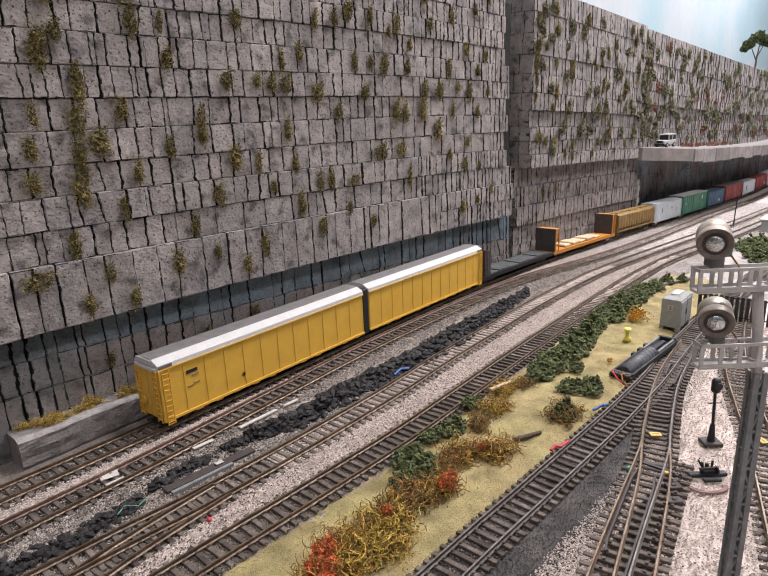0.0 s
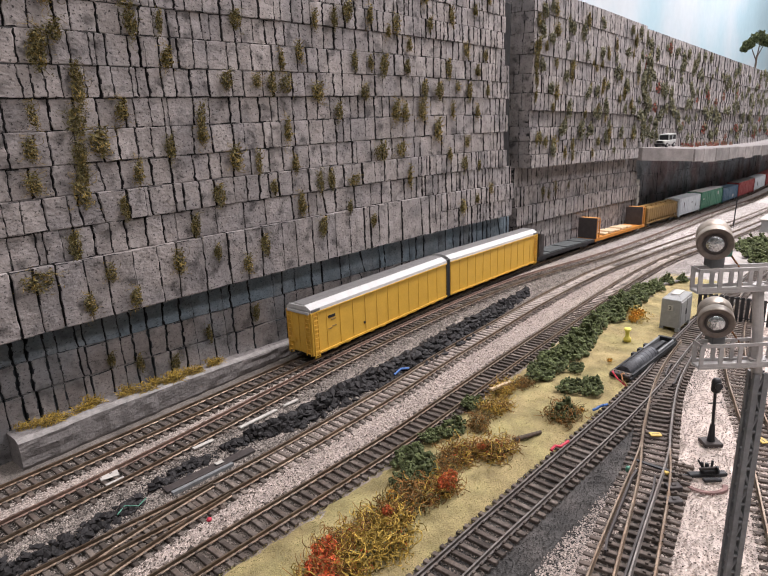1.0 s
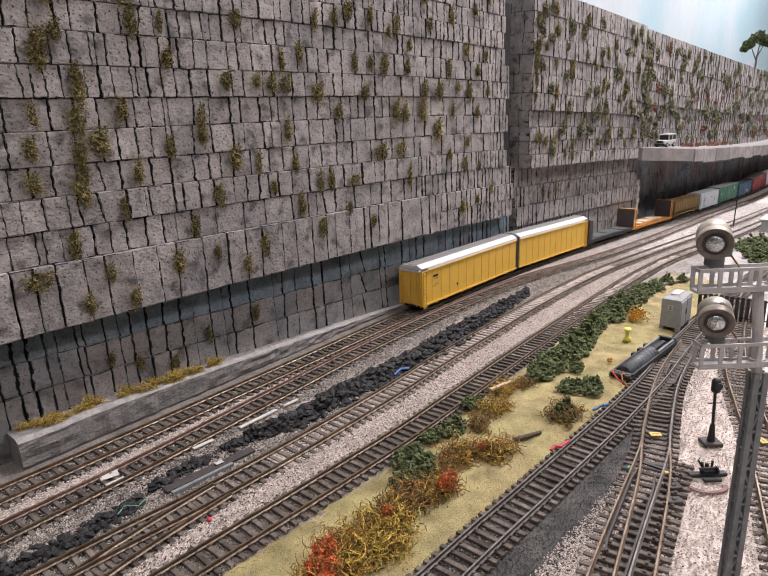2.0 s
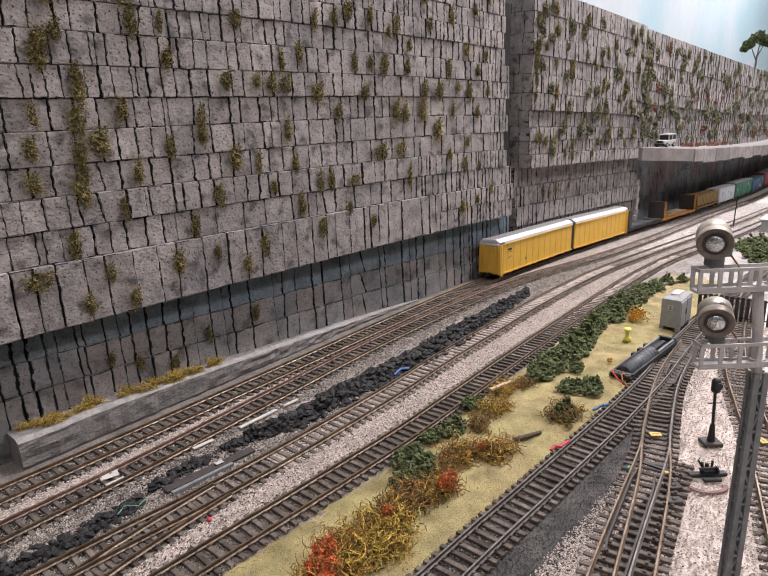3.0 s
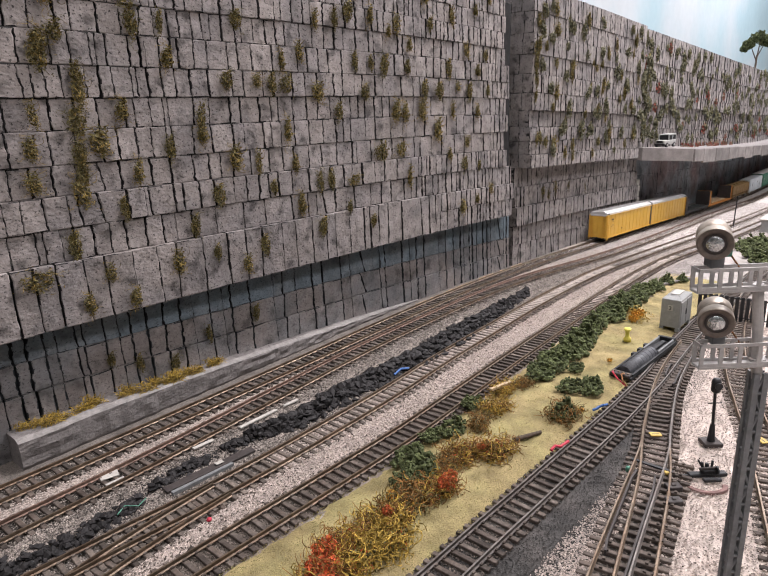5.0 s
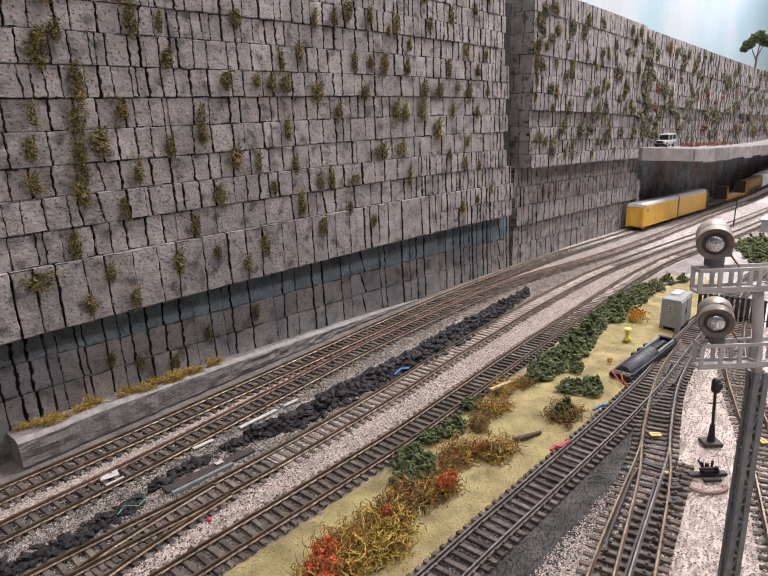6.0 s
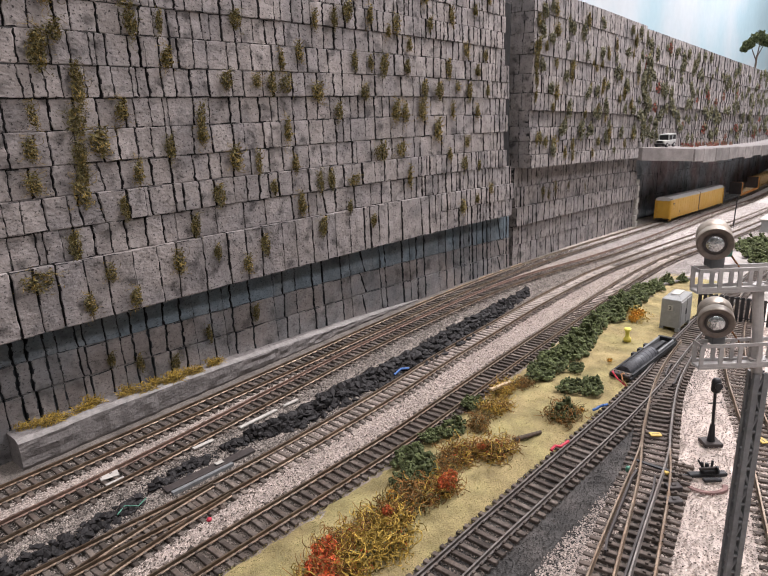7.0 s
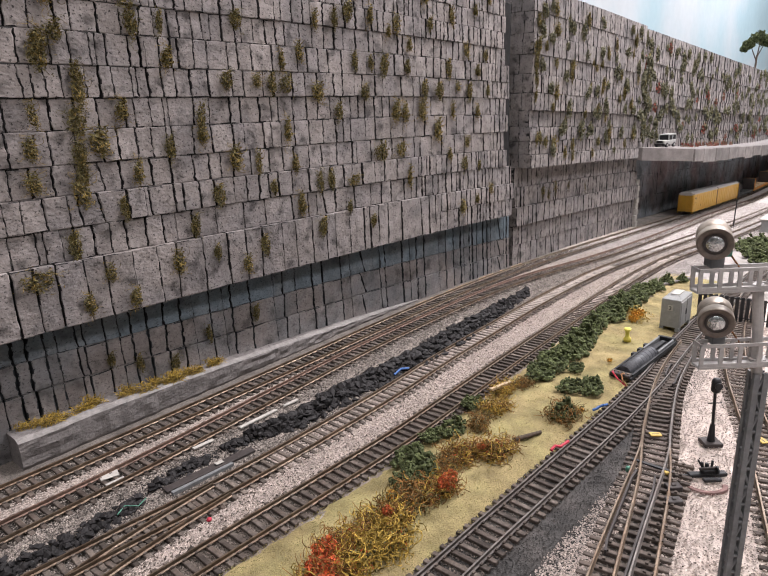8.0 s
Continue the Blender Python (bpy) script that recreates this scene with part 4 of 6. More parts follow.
def wall_plants():
    rng = random.Random(41)
    kinds = []
    for i in range(7):
        r = random.Random(100 + i)
        sp = (0.0045, 0.0022, 0.0085) if i < 5 else (0.0085, 0.003, 0.0075)
        kinds.append(mesh_of("tuft", [(*flakes(r, 250, sp, 0.00085), OLIVE), (*strands(r, 34, sp, 0.0048, 0.00016, 0.5), MOSS_YELLOW if i % 3 == 0 else OLIVE), (*flakes(r, 110, sp, 0.0008), MOSS_YELLOW)]))

    def tuft(me, u, v, z, k, label, group):
        ob = new("wall_plant", me)
        m = Matrix.Translation(at(u, v, z)) @ pose(0, 0, 0, 0, rng.uniform(-9, 9), HEADING)
        k *= 1.38
        ob.matrix_basis = m @ Matrix.Diagonal((k * rng.uniform(0.75, 1.45), k * 0.85, k * rng.uniform(0.75, 1.4), 1))
        tagged(ob, label, "plant", group)

    for u, z in NEAR_TUFTS + MID_TUFTS:
        big = (u, z) in ((0.379, 0.187), (0.412, 0.187), (0.335, 0.161), (0.254, 0.254), (0.024, 0.125))
        tuft(kinds[5 + rng.randrange(2)] if big else kinds[rng.randrange(5)], u, 0.0165 if z > 0.135 else 0.019, z, rng.uniform(0.75, 1.1), "olive moss tuft hanging on the carved stone wall", "moss tufts on the near wall")
    for u in [0.30 + 0.03 * i for i in range(11)] + [0.02 + 0.045 * i for i in range(9)]:
        tuft(kinds[rng.randrange(5)], u + rng.uniform(-0.012, 0.012), 0.0165, rng.uniform(0.29, 0.36), rng.uniform(0.7, 1.0), "olive moss tuft hanging on the carved stone wall", "moss tufts on the near wall")
    for u, z in ((0.207, 0.051), (0.155, 0.045), (0.068, 0.05), (0.12, 0.03), (0.09, 0.04)):
        tuft(kinds[rng.randrange(5)], u, 0.003, z, 0.65, "small moss tuft in a joint of the lower wall", "moss tufts on the lower wall")
    kerb_moss = mesh_of("kerb_moss", [(*strands(random.Random(171), 60, (0.006, 0.004, 0.003), 0.006, 0.0003), STRAW), (*flakes(random.Random(172), 120, (0.006, 0.004, 0.003), 0.001), MOSS_YELLOW)])
    for i in range(36):
        ob_u = 0.0 + 0.0045 * i
        if rng.random() < 0.75:
            tuft(kerb_moss, ob_u, 0.006 + rng.uniform(0, 0.010), 0.0240 - 0.020 * max(0, (ob_u - 0.05) / 0.4) ** 1.2, rng.uniform(0.45, 0.75), "yellow moss growing along the plaster kerb", "moss on the kerb")
    green = [mesh_of("far_tuft", [(*flakes(random.Random(200 + i), 150, (0.0075, 0.003, 0.009), 0.0016), FAR_GREEN), (*flakes(random.Random(230 + i), 50, (0.0075, 0.003, 0.009), 0.0014), OLIVE)]) for i in range(4)]
    red = mesh_of("red_tuft", [(*flakes(random.Random(260), 90, (0.007, 0.003, 0.009), 0.0016), CRIMSON), (*flakes(random.Random(261), 50, (0.007, 0.003, 0.009), 0.0016), FAR_GREEN)])
    for u, z in FAR_TUFTS:
        tuft(green[rng.randrange(4)] if rng.random() < 0.6 else kinds[rng.randrange(5)], u, 0.027, z, rng.uniform(0.9, 1.4), "grey-green moss tuft on the projecting stone wall", "moss tufts on the far wall")
    for u, z in ((0.772, 0.106), (0.79, 0.10), (0.815, 0.109), (0.862, 0.108), (0.93, 0.103)):
        tuft(kinds[rng.randrange(5)], u, 0.006, z, 1.0, "olive moss tuft on the lower far wall", "moss tufts on the far wall")
    def joined(rows, label):
        """Far plants, too many to tell apart, as one object."""
        bm = bmesh.new()
        mats = []
        for me, u, v, z, k in rows:
            m = Matrix.Translation(at(u, v, z)) @ pose(0, 0, 0, 0, rng.uniform(-12, 12), HEADING) @ Matrix.Diagonal((k * rng.uniform(0.8, 1.2), k * 0.8, k * rng.uniform(0.8, 1.2), 1))
            for mm in me.materials:
                if mm not in mats:
                    mats.append(mm)
            n0, f0 = len(bm.verts), len(bm.faces)
            bm.from_mesh(me)
            bm.verts.ensure_lookup_table()
            bm.faces.ensure_lookup_table()
            for vtx in bm.verts[n0:]:
                vtx.co = m @ vtx.co
            for f in bm.faces[f0:]:
                f.material_index = mats.index(me.materials[f.material_index])
        tagged(link("creepers", bm, mats), label, "plants", kind="stuff")

    joined([(green[rng.randrange(4)] if rng.random() < 0.55 else kinds[rng.randrange(5)], rng.uniform(0.695, 1.13), 0.029, rng.uniform(0.16, 0.375), 1.5 * rng.uniform(0.6, 1.1)) for _ in range(75)], "small moss tufts over the projecting stone wall")
    far_face = line([(1.1, 0.014), (1.5, 0.022), (1.9, 0.045), (3.0, 0.07)])
    joined([(red if rng.random() < 0.12 else green[rng.randrange(4)], u, far_face(u) + 0.004, rng.uniform(0.185, 0.375), 1.5 * rng.uniform(0.7, 1.35)) for u in [1.15 + 1.7 * rng.random() ** 1.2 for _ in range(270)]], "grey-green and red creepers over the far stone wall")
    for i in range(8):
        tuft(green[i % 4], 1.135 + rng.uniform(-0.015, 0.03), 0.028, 0.19 + 0.02 * i, rng.uniform(1.2, 1.9), "grey-green bush where two walls meet", "bushes on the far wall")
    joined([(red, 1.36 + 0.42 * rng.random() ** 1.3, rng.uniform(0.03, 0.06), 0.1705, rng.uniform(0.8, 1.5)) for _ in range(40)], "red shrubs growing along the road deck")


def lumps(rng, count, spread, size):
    """Many small knobbly foam lumps over a mound."""
    vs, fs = [], []
    seed = rng.uniform(0, 50)
    bm = bmesh.new()
    bmesh.ops.create_icosphere(bm, subdivisions=1, radius=1.0)
    base = [vtx.co.copy() for vtx in bm.verts]
    tris = [tuple(vtx.index for vtx in f.verts) for f in bm.faces]
    bm.free()
    for _ in range(count):
        a, r = rng.uniform(0, 6.283), math.sqrt(rng.random())
        x, y = spread[0] * r * math.cos(a), spread[1] * r * math.sin(a)
        q = 0.78 + 0.35 * noise.noise((math.cos(a) * 1.6 + seed, math.sin(a) * 1.6, 0.0))
        x, y = x * q, y * q
        z = spread[2] * (1 - r * r * 0.8) * max(0.15, 0.55 + 0.9 * noise.noise((x * 140 + seed, y * 140, 1.0))) * rng.uniform(0.5, 1.15)
        k = size * rng.uniform(0.6, 1.3)
        n0 = len(vs)
        vs += [Vector((x, y, z)) + p * k * rng.uniform(0.55, 1.35) for p in base]
        fs += [tuple(i + n0 for i in t) for t in tris]
    return vs, fs


def grass_plants():
    rng = random.Random(51)
    greens = []
    for i in range(4):
        r = random.Random(300 + i)
        sp = (0.027, 0.017, 0.015)
        greens.append(mesh_of("bush", [(*lumps(r, 260, sp, 0.0019), LEAF_GREEN), (*flakes(r, 420, (0.020, 0.0120, 0.011), 0.0012), LEAF_GREEN)]))
    autumn = []
    for i, (m1, m2, m3) in enumerate(((STRAW, RUSSET, ORANGE_LEAF), (RUSSET, STRAW, RED_LEAF), (STRAW, STRAW, RED_LEAF), (RUSSET, OLIVE, ORANGE_LEAF))):
        r = random.Random(330 + i)
        sp = (0.015, 0.012, 0.007)
        autumn.append(mesh_of("shrub", [(*strands(r, 230, sp, 0.0095, 0.00036), m1), (*strands(r, 170, sp, 0.0085, 0.00034), m2), (*flakes(r, 130, (0.013, 0.011, 0.008), 0.0010), m3), (*flakes(r, 320, (0.014, 0.012, 0.007), 0.0009), m1), (*flakes(r, 460, (0.015, 0.012, 0.0065), 0.0011), OLIVE)]))
    red = mesh_of("red_shrub", [(*flakes(random.Random(350), 800, (0.011, 0.009, 0.006), 0.0015), RED_LEAF), (*flakes(random.Random(351), 120, (0.009, 0.008, 0.006), 0.0012), ORANGE_LEAF), (*strands(random.Random(352), 50, (0.009, 0.008, 0.006), 0.012, 0.0003), RUSSET)])
    orange = mesh_of("orange_shrub", [(*flakes(random.Random(353), 420, (0.011, 0.008, 0.006), 0.0014), ORANGE_LEAF), (*strands(random.Random(354), 50, (0.010, 0.008, 0.006), 0.012, 0.0003), STRAW)])

    def put(me, u, v, k, label, group, tall=1.0, z=0.0045):
        if u < 0.45:
            u, v = u - 0.0022, v + 0.0028
        ob = new("bush", me)
        ob.matrix_basis = Matrix.Translation(at(u, v, z)) @ pose(0, 0, 0, 0, 0, HEADING + rng.uniform(-25, 25)) @ Matrix.Diagonal((k, k * rng.uniform(0.85, 1.1), k * tall, 1))
        tagged(ob, label, "bush", group)

    for u, v, k in ((0.735, 0.212, 0.7), (0.76, 0.225, 0.6), (0.69, 0.211, 0.9), (0.66, 0.206, 1.0), (0.63, 0.21, 1.1), (0.60, 0.208, 1.1), (0.565, 0.212, 1.1), (0.53, 0.213, 1.1), (0.50, 0.212, 1.0), (0.47, 0.216, 1.0), (0.44, 0.218, 1.0), (0.41, 0.224, 1.05), (0.385, 0.226, 0.9), (0.36, 0.224, 0.95), (0.335, 0.226, 0.8), (0.25, 0.2135, 0.55), (0.207, 0.2235, 0.6), (0.19, 0.219, 0.5), (0.155, 0.2255, 0.7), (0.15, 0.239, 0.7), (0.135, 0.236, 0.45), (0.335, 0.272, 0.75), (0.325, 0.258, 0.6), (0.365, 0.2455, 0.45)):
        put(greens[rng.randrange(4)], u, v, k, "dark green clump foliage bush on the turf", "green bushes on the grass")
    for u, v, k, i in ((0.253, 0.231, 0.85, 0), (0.285, 0.219, 0.8, 0), (0.225, 0.234, 0.75, 3), (0.277, 0.2745, 0.95, 3), (0.184, 0.2475, 0.9, 1), (0.20, 0.262, 0.95, 1), (0.165, 0.246, 0.7, 3), (0.139, 0.257, 0.95, 1), (0.116, 0.253, 1.05, 3), (0.098, 0.252, 1.0, 0), (0.09, 0.267, 1.1, 2), (0.068, 0.262, 1.1, 2), (0.072, 0.249, 0.9, 1), (0.045, 0.262, 1.1, 0), (0.305, 0.225, 0.6, 3)):
        put(autumn[i], u, v, k, "tangled autumn shrub of yellow and brown fibres", "autumn shrubs on the grass")
    put(greens[1], 0.279, 0.2745, 0.6, "olive green bush inside a dry autumn shrub", "green bushes on the grass", 1.3)
    for u, v, k in ((0.056, 0.250, 1.0), (0.047, 0.257, 1.1), (0.040, 0.265, 0.9), (0.143, 0.264, 0.75), (0.150, 0.262, 0.5), (0.19, 0.258, 0.35), (0.10, 0.254, 0.4)):
        put(red, u, v, k, "red autumn shrub on the turf", "red shrubs on the grass", z=0.0112)
    for u, v, k in ((0.553, 0.2365, 1.2), (0.535, 0.238, 0.9), (0.118, 0.241, 0.5), (0.29, 0.283, 0.3), (0.40, 0.262, 0.35)):
        put(orange, u, v, k, "orange autumn shrub on the turf", "orange shrubs on the grass", z=0.006)
    for u, v, k in ((1.13, 0.236, 1.4), (1.04, 0.262, 1.3), (1.2, 0.245, 1.4), (1.09, 0.25, 1.4), (1.0, 0.28, 1.2), (1.16, 0.262, 1.4)):
        put(greens[rng.randrange(4)], u, v, k, "large green bush beyond the signal", "green bushes beyond the signal", 0.9)


def tree():
    root = thing("tree", Matrix.Translation(at(2.66, -0.085, 0.345)) @ Matrix.Scale(1.3, 4), "dark green tree standing behind the stone wall", "tree")
    bm = bmesh.new()
    tube(bm, (0, 0, 0), (0.003, 0, 0.085), 0.0035, 0.0022)
    tube(bm, (0.002, 0, 0.07), (-0.02, 0, 0.115), 0.0018, 0.0008)
    tube(bm, (0.003, 0, 0.08), (0.025, 0.005, 0.12), 0.0018, 0.0008)
    tube(bm, (0.003, 0, 0.08), (0.004, -0.008, 0.13), 0.0018, 0.0008)
    part("trunk", bm, BARK, root)
    r = random.Random(7)
    pieces = []
    for cx, cz, s in ((-0.022, 0.118, 0.018), (0.004, 0.135, 0.022), (0.028, 0.122, 0.018), (-0.035, 0.105, 0.012), (0.045, 0.112, 0.013)):
        v, f = flakes(r, 900, (s * 1.3, s, s * 0.95), 0.0036)
        pieces.append(([p + Vector((cx, 0, cz)) for p in v], f, LEAF_GREEN))
    crown = new("crown", mesh_of("crown", pieces))
    crown.parent = root


# ---- train ----
WHEEL = 0.0046
WHEELSETS = []


def bogie(parent, x):
    truck = part("bogie", boxes([(x - 0.012, x + 0.012, sy - 0.0010, sy + 0.0010, 0.003, 0.0062) for sy in (-0.0108, 0.0108)] + [(x - 0.005, x + 0.005, sy - 0.0013, sy + 0.0013, 0.0016, 0.0066) for sy in (-0.0108, 0.0108)] + [(x - 0.003, x + 0.003, -0.010, 0.010, 0.003, 0.0065)], 0.0005), BLACK, parent)
    for dx in (-0.0085, 0.0085):
        bm = bmesh.new()
        for sy in (-1, 1):
            tube(bm, (0, sy * 0.0072, 0), (0, sy * 0.0092, 0), WHEEL, sides=16)
        tube(bm, (0, -0.009, 0), (0, 0.009, 0), 0.0010, sides=8)
        wheels = part("wheelset", bm, RAIL_RUST, truck)
        wheels.matrix_basis = pose(x + dx, 0, WHEEL)
        WHEELSETS.append((wheels, x + dx))


def ladder(parent, x, y, z0, z1, mat, along=True, half=0.0028, name="ladder"):
    """A ladder of two stiles and rungs, against a side (along) or an end."""
    rows = []
    for s in (-half, half):
        rows.append((x + s - 0.0003, x + s + 0.0003, y - 0.0004, y + 0.0004, z0, z1) if along else (x - 0.0004, x + 0.0004, y + s - 0.0003, y + s + 0.0003, z0, z1))
    n = int((z1 - z0) / 0.0042)
    for i in range(n):
        z = z0 + 0.002 + i * 0.0042
        rows.append((x - half, x + half, y - 0.0004, y + 0.0004, z, z + 0.0006) if along else (x - 0.0004, x + 0.0004, y - half, y + half, z, z + 0.0006))
    part(name, boxes(rows), mat, parent)


def coupler(parent, x, sx):
    part("coupler", boxes([(min(x, x + sx * 0.006), max(x, x + sx * 0.006), -0.0012, 0.0012, 0.0058, 0.0082)], 0.0004), BLACK, parent)


FAINT = material("faded_lettering", (0.22, 0.15, 0.06), 0.6, vary=0.1, bump=0.05)


def autorack(name, length, end, label):
    """One unit, x ahead, -y to the room, z 0 at the rail top; end: which end is the outer one."""
    root = thing(name, Matrix.Identity(4), label, "railway car", "freight cars")
    L, W, z0, zt = length / 2, 0.0158, 0.0072, 0.0478
    part("body", boxes([(-L, L, -W + 0.0004, W - 0.0004, z0, zt)], 0.0004), YELLOW, root)
    part("underframe", boxes([(-L + 0.002, L - 0.002, -W + 0.004, W - 0.004, 0.0045, z0 - 0.0004)]), BLACK, root)
    n = 12
    rib = bpy.data.meshes.new("rib")
    rb = boxes([(-0.00045, 0.00045, -0.0006, 0.0006, 0.0, zt - z0 - 0.0015)])
    rb.to_mesh(rib)
    rb.free()
    rib.materials.append(YELLOW)
    for sy in (-1, 1):
        for i in range(n + 1):
            x = -L + 0.0016 + (2 * L - 0.0032) * i / n
            shared("rib", rib, Matrix.Translation((x, sy * (W - 0.0006), z0 + 0.0008)), root)
        part("top_rail", boxes([(-L, L, sy * W - 0.0008, sy * W + 0.0004, zt - 0.0012, zt)]), YELLOW, root)
        part("side_sill", boxes([(-L, L, sy * W - 0.0008, sy * W + 0.0003, z0 - 0.0006, z0 + 0.0012)]), YELLOW, root)
        for i in range(n):
            x = -L + 0.0016 + (2 * L - 0.0032) * (i + 0.5) / n
            part("tie_down", boxes([(x - 0.003, x + 0.003, sy * W - 0.0006, sy * W + 0.0003, z0 - 0.0016, z0 - 0.0006)]), YELLOW if i % 3 else BLACK, root)
    bm = bmesh.new()
    r0, r1 = -L - 0.0004, L + 0.0004
    prof = [(-W - 0.0002, zt), (-W + 0.0001, zt + 0.0030), (-W + 0.0072, zt + 0.0068), (0.0, zt + 0.0074), (W - 0.0072, zt + 0.0068), (W - 0.0001, zt + 0.0030), (W + 0.0002, zt)]
    a = [bm.verts.new((r0, y, z)) for y, z in prof]
    b = [bm.verts.new((r1, y, z)) for y, z in prof]
    for j in range(len(prof) - 1):
        bm.faces.new((a[j], a[j + 1], b[j + 1], b[j])).material_index = 1 if j in (2, 3) else 0
    bm.faces.new(a[::-1])
    bm.faces.new(b)
    bm.faces.new((a[0], b[0], b[-1], a[-1]))
    bmesh.ops.recalc_face_normals(bm, faces=bm.faces[:])
    part("roof", bm, [ROOF_WHITE, ROOF_GREY], root, "white-edged roof with a grey top")
    x = end * L
    part("end_door", boxes([(min(x, x + end * 0.0012), max(x, x + end * 0.0012), -W + 0.0012, -0.0006, z0 + 0.001, zt - 0.001), (min(x, x + end * 0.0012), max(x, x + end * 0.0012), 0.0006, W - 0.0012, z0 + 0.001, zt - 0.001)], 0.0003), YELLOW, root)
    part("roof_end_cap", boxes([(min(x, x + end * 0.0020), max(x, x + end * 0.0020), -W + 0.0015, W - 0.0015, zt - 0.0018, zt + 0.0010)], 0.0004), ROOF_WHITE, root)
    part("roof_end_plate", boxes([(min(x + end * 0.0005, x + end * 0.0014), max(x + end * 0.0005, x + end * 0.0014), -W + 0.0040, W - 0.0040, zt + 0.0016, zt + 0.0064)], 0.0004), ROOF_WHITE, root)
    part("roof_notch", boxes([(min(x, x - end * 0.011), max(x, x - end * 0.011), -W - 0.0007, -W + 0.0008, zt + 0.0003, zt + 0.0030)], 0.0003), ROOF_GREY, root)
    for sy in (-1, 1):
        ladder(root, x - end * 0.0042, sy * (W + 0.0012), z0 - 0.0035, zt - 0.001, YELLOW)
        ladder(root, x + end * 0.0018, sy * (W - 0.0040), z0 - 0.001, zt - 0.001, YELLOW, along=False)
        part("corner_post", boxes([(x - 0.0010, x + 0.0010, sy * W - 0.0010, sy * W + 0.0008, z0 - 0.0008, zt)], 0.0002), YELLOW, root)
        part("stirrup", boxes([(x - end * 0.0042 - 0.0030, x - end * 0.0042 + 0.0030, sy * W - 0.0005, sy * W + 0.0005, z0 - 0.0040, z0 - 0.0032)]), YELLOW, root)
    part("brake_wheel", tube(bmesh.new(), (x + end * 0.0022, 0.006, 0.020), (x + end * 0.0030, 0.006, 0.020), 0.0028, sides=14), YELLOW, root)
    coupler(root, x, end)
    if end < 0:
        part("bellows", boxes([(L + 0.0006, L + 0.0080, -W + 0.0002, W - 0.0002, z0 - 0.002, zt + 0.0040)], 0.0005), BLACK, root, "black folded bellows between the two units")
        # unreadable lettering as bars
        y = -W - 0.00015
        for k, (dx, w, z, hgt) in enumerate(((0.022, 0.0095, 0.0370, 0.0026), (0.0262, 0.0058, 0.0343, 0.0010), (0.0215, 0.0045, 0.0262, 0.0009), (0.0265, 0.0060, 0.0276, 0.0009))):
            part("lettering_bar", boxes([(-L + dx, -L + dx + w, y + 0.0001, y + 0.0007, z, z + hgt)]), BLACK if k == 0 else FAINT, root)
        part("door_latch", boxes([(-L + 0.072, -L + 0.0745, y, y + 0.001, 0.017, 0.0195)]), BLACK, root)
    bogie(root, end * L * 0.74)
    bogie(root, -end * L * 0.97) if end < 0 else None
    return root


def box_car(name, length, height, mat, label, width=0.0158, ribs=12, roof_mat=None, door=True, bars=()):
    root = thing(name, Matrix.Identity(4), label, "railway car", "freight cars")
    L = length / 2 - 0.001
    part("body", boxes([(-L, L, -width, width, 0.0075, height)], 0.0006), mat, root)
    part("underframe", boxes([(-L + 0.003, L - 0.003, -0.006, 0.006, 0.0045, 0.0073)]), BLACK, root)
    bm = bmesh.new()
    a = [bm.verts.new((-L - 0.0005, y, z)) for y, z in ((-width - 0.0006, height), (-width - 0.0006, height + 0.0008), (0, height + 0.0026), (width + 0.0006, height + 0.0008), (width + 0.0006, height))]
    b = [bm.verts.new((L + 0.0005, *vtx.co[1:])) for vtx in a]
    for j in range(5):
        bm.faces.new((a[j], b[j], b[(j + 1) % 5], a[(j + 1) % 5]))
    bm.faces.new(a)
    bm.faces.new(b[::-1])
    bmesh.ops.recalc_face_normals(bm, faces=bm.faces[:])
    part("roof", bm, roof_mat or mat, root)
    for sy in (-1, 1):
        for i in range(ribs + 1):
            x = -L + 0.001 + (2 * L - 0.002) * i / ribs
            part("rib", boxes([(x - 0.0005, x + 0.0005, sy * width - 0.0005, sy * width + 0.0005, 0.008, height - 0.0005)]), mat, root)
        if door:
            part("door", boxes([(-0.016, 0.016, sy * width - 0.0007, sy * width + 0.0009, 0.009, height - 0.002)], 0.0004), mat, root)
            part("door_rail", boxes([(-0.034, 0.018, sy * width - 0.0004, sy * width + 0.0012, 0.0078, 0.0088)]), mat, root)
        for sx in (-1, 1):
            ladder(root, sx * (L - 0.004), sy * (width + 0.0009), 0.004, height - 0.002, mat)
    for x, w, z, hgt, m in bars:
        part("lettering_bar", boxes([(x, x + w, -width - 0.0012, -width - 0.0008, z, z + hgt)]), m, root)
    for x in (-L * 0.72, L * 0.72):
        bogie(root, x)
    coupler(root, -L, -1)
    coupler(root, L, 1)
    return root


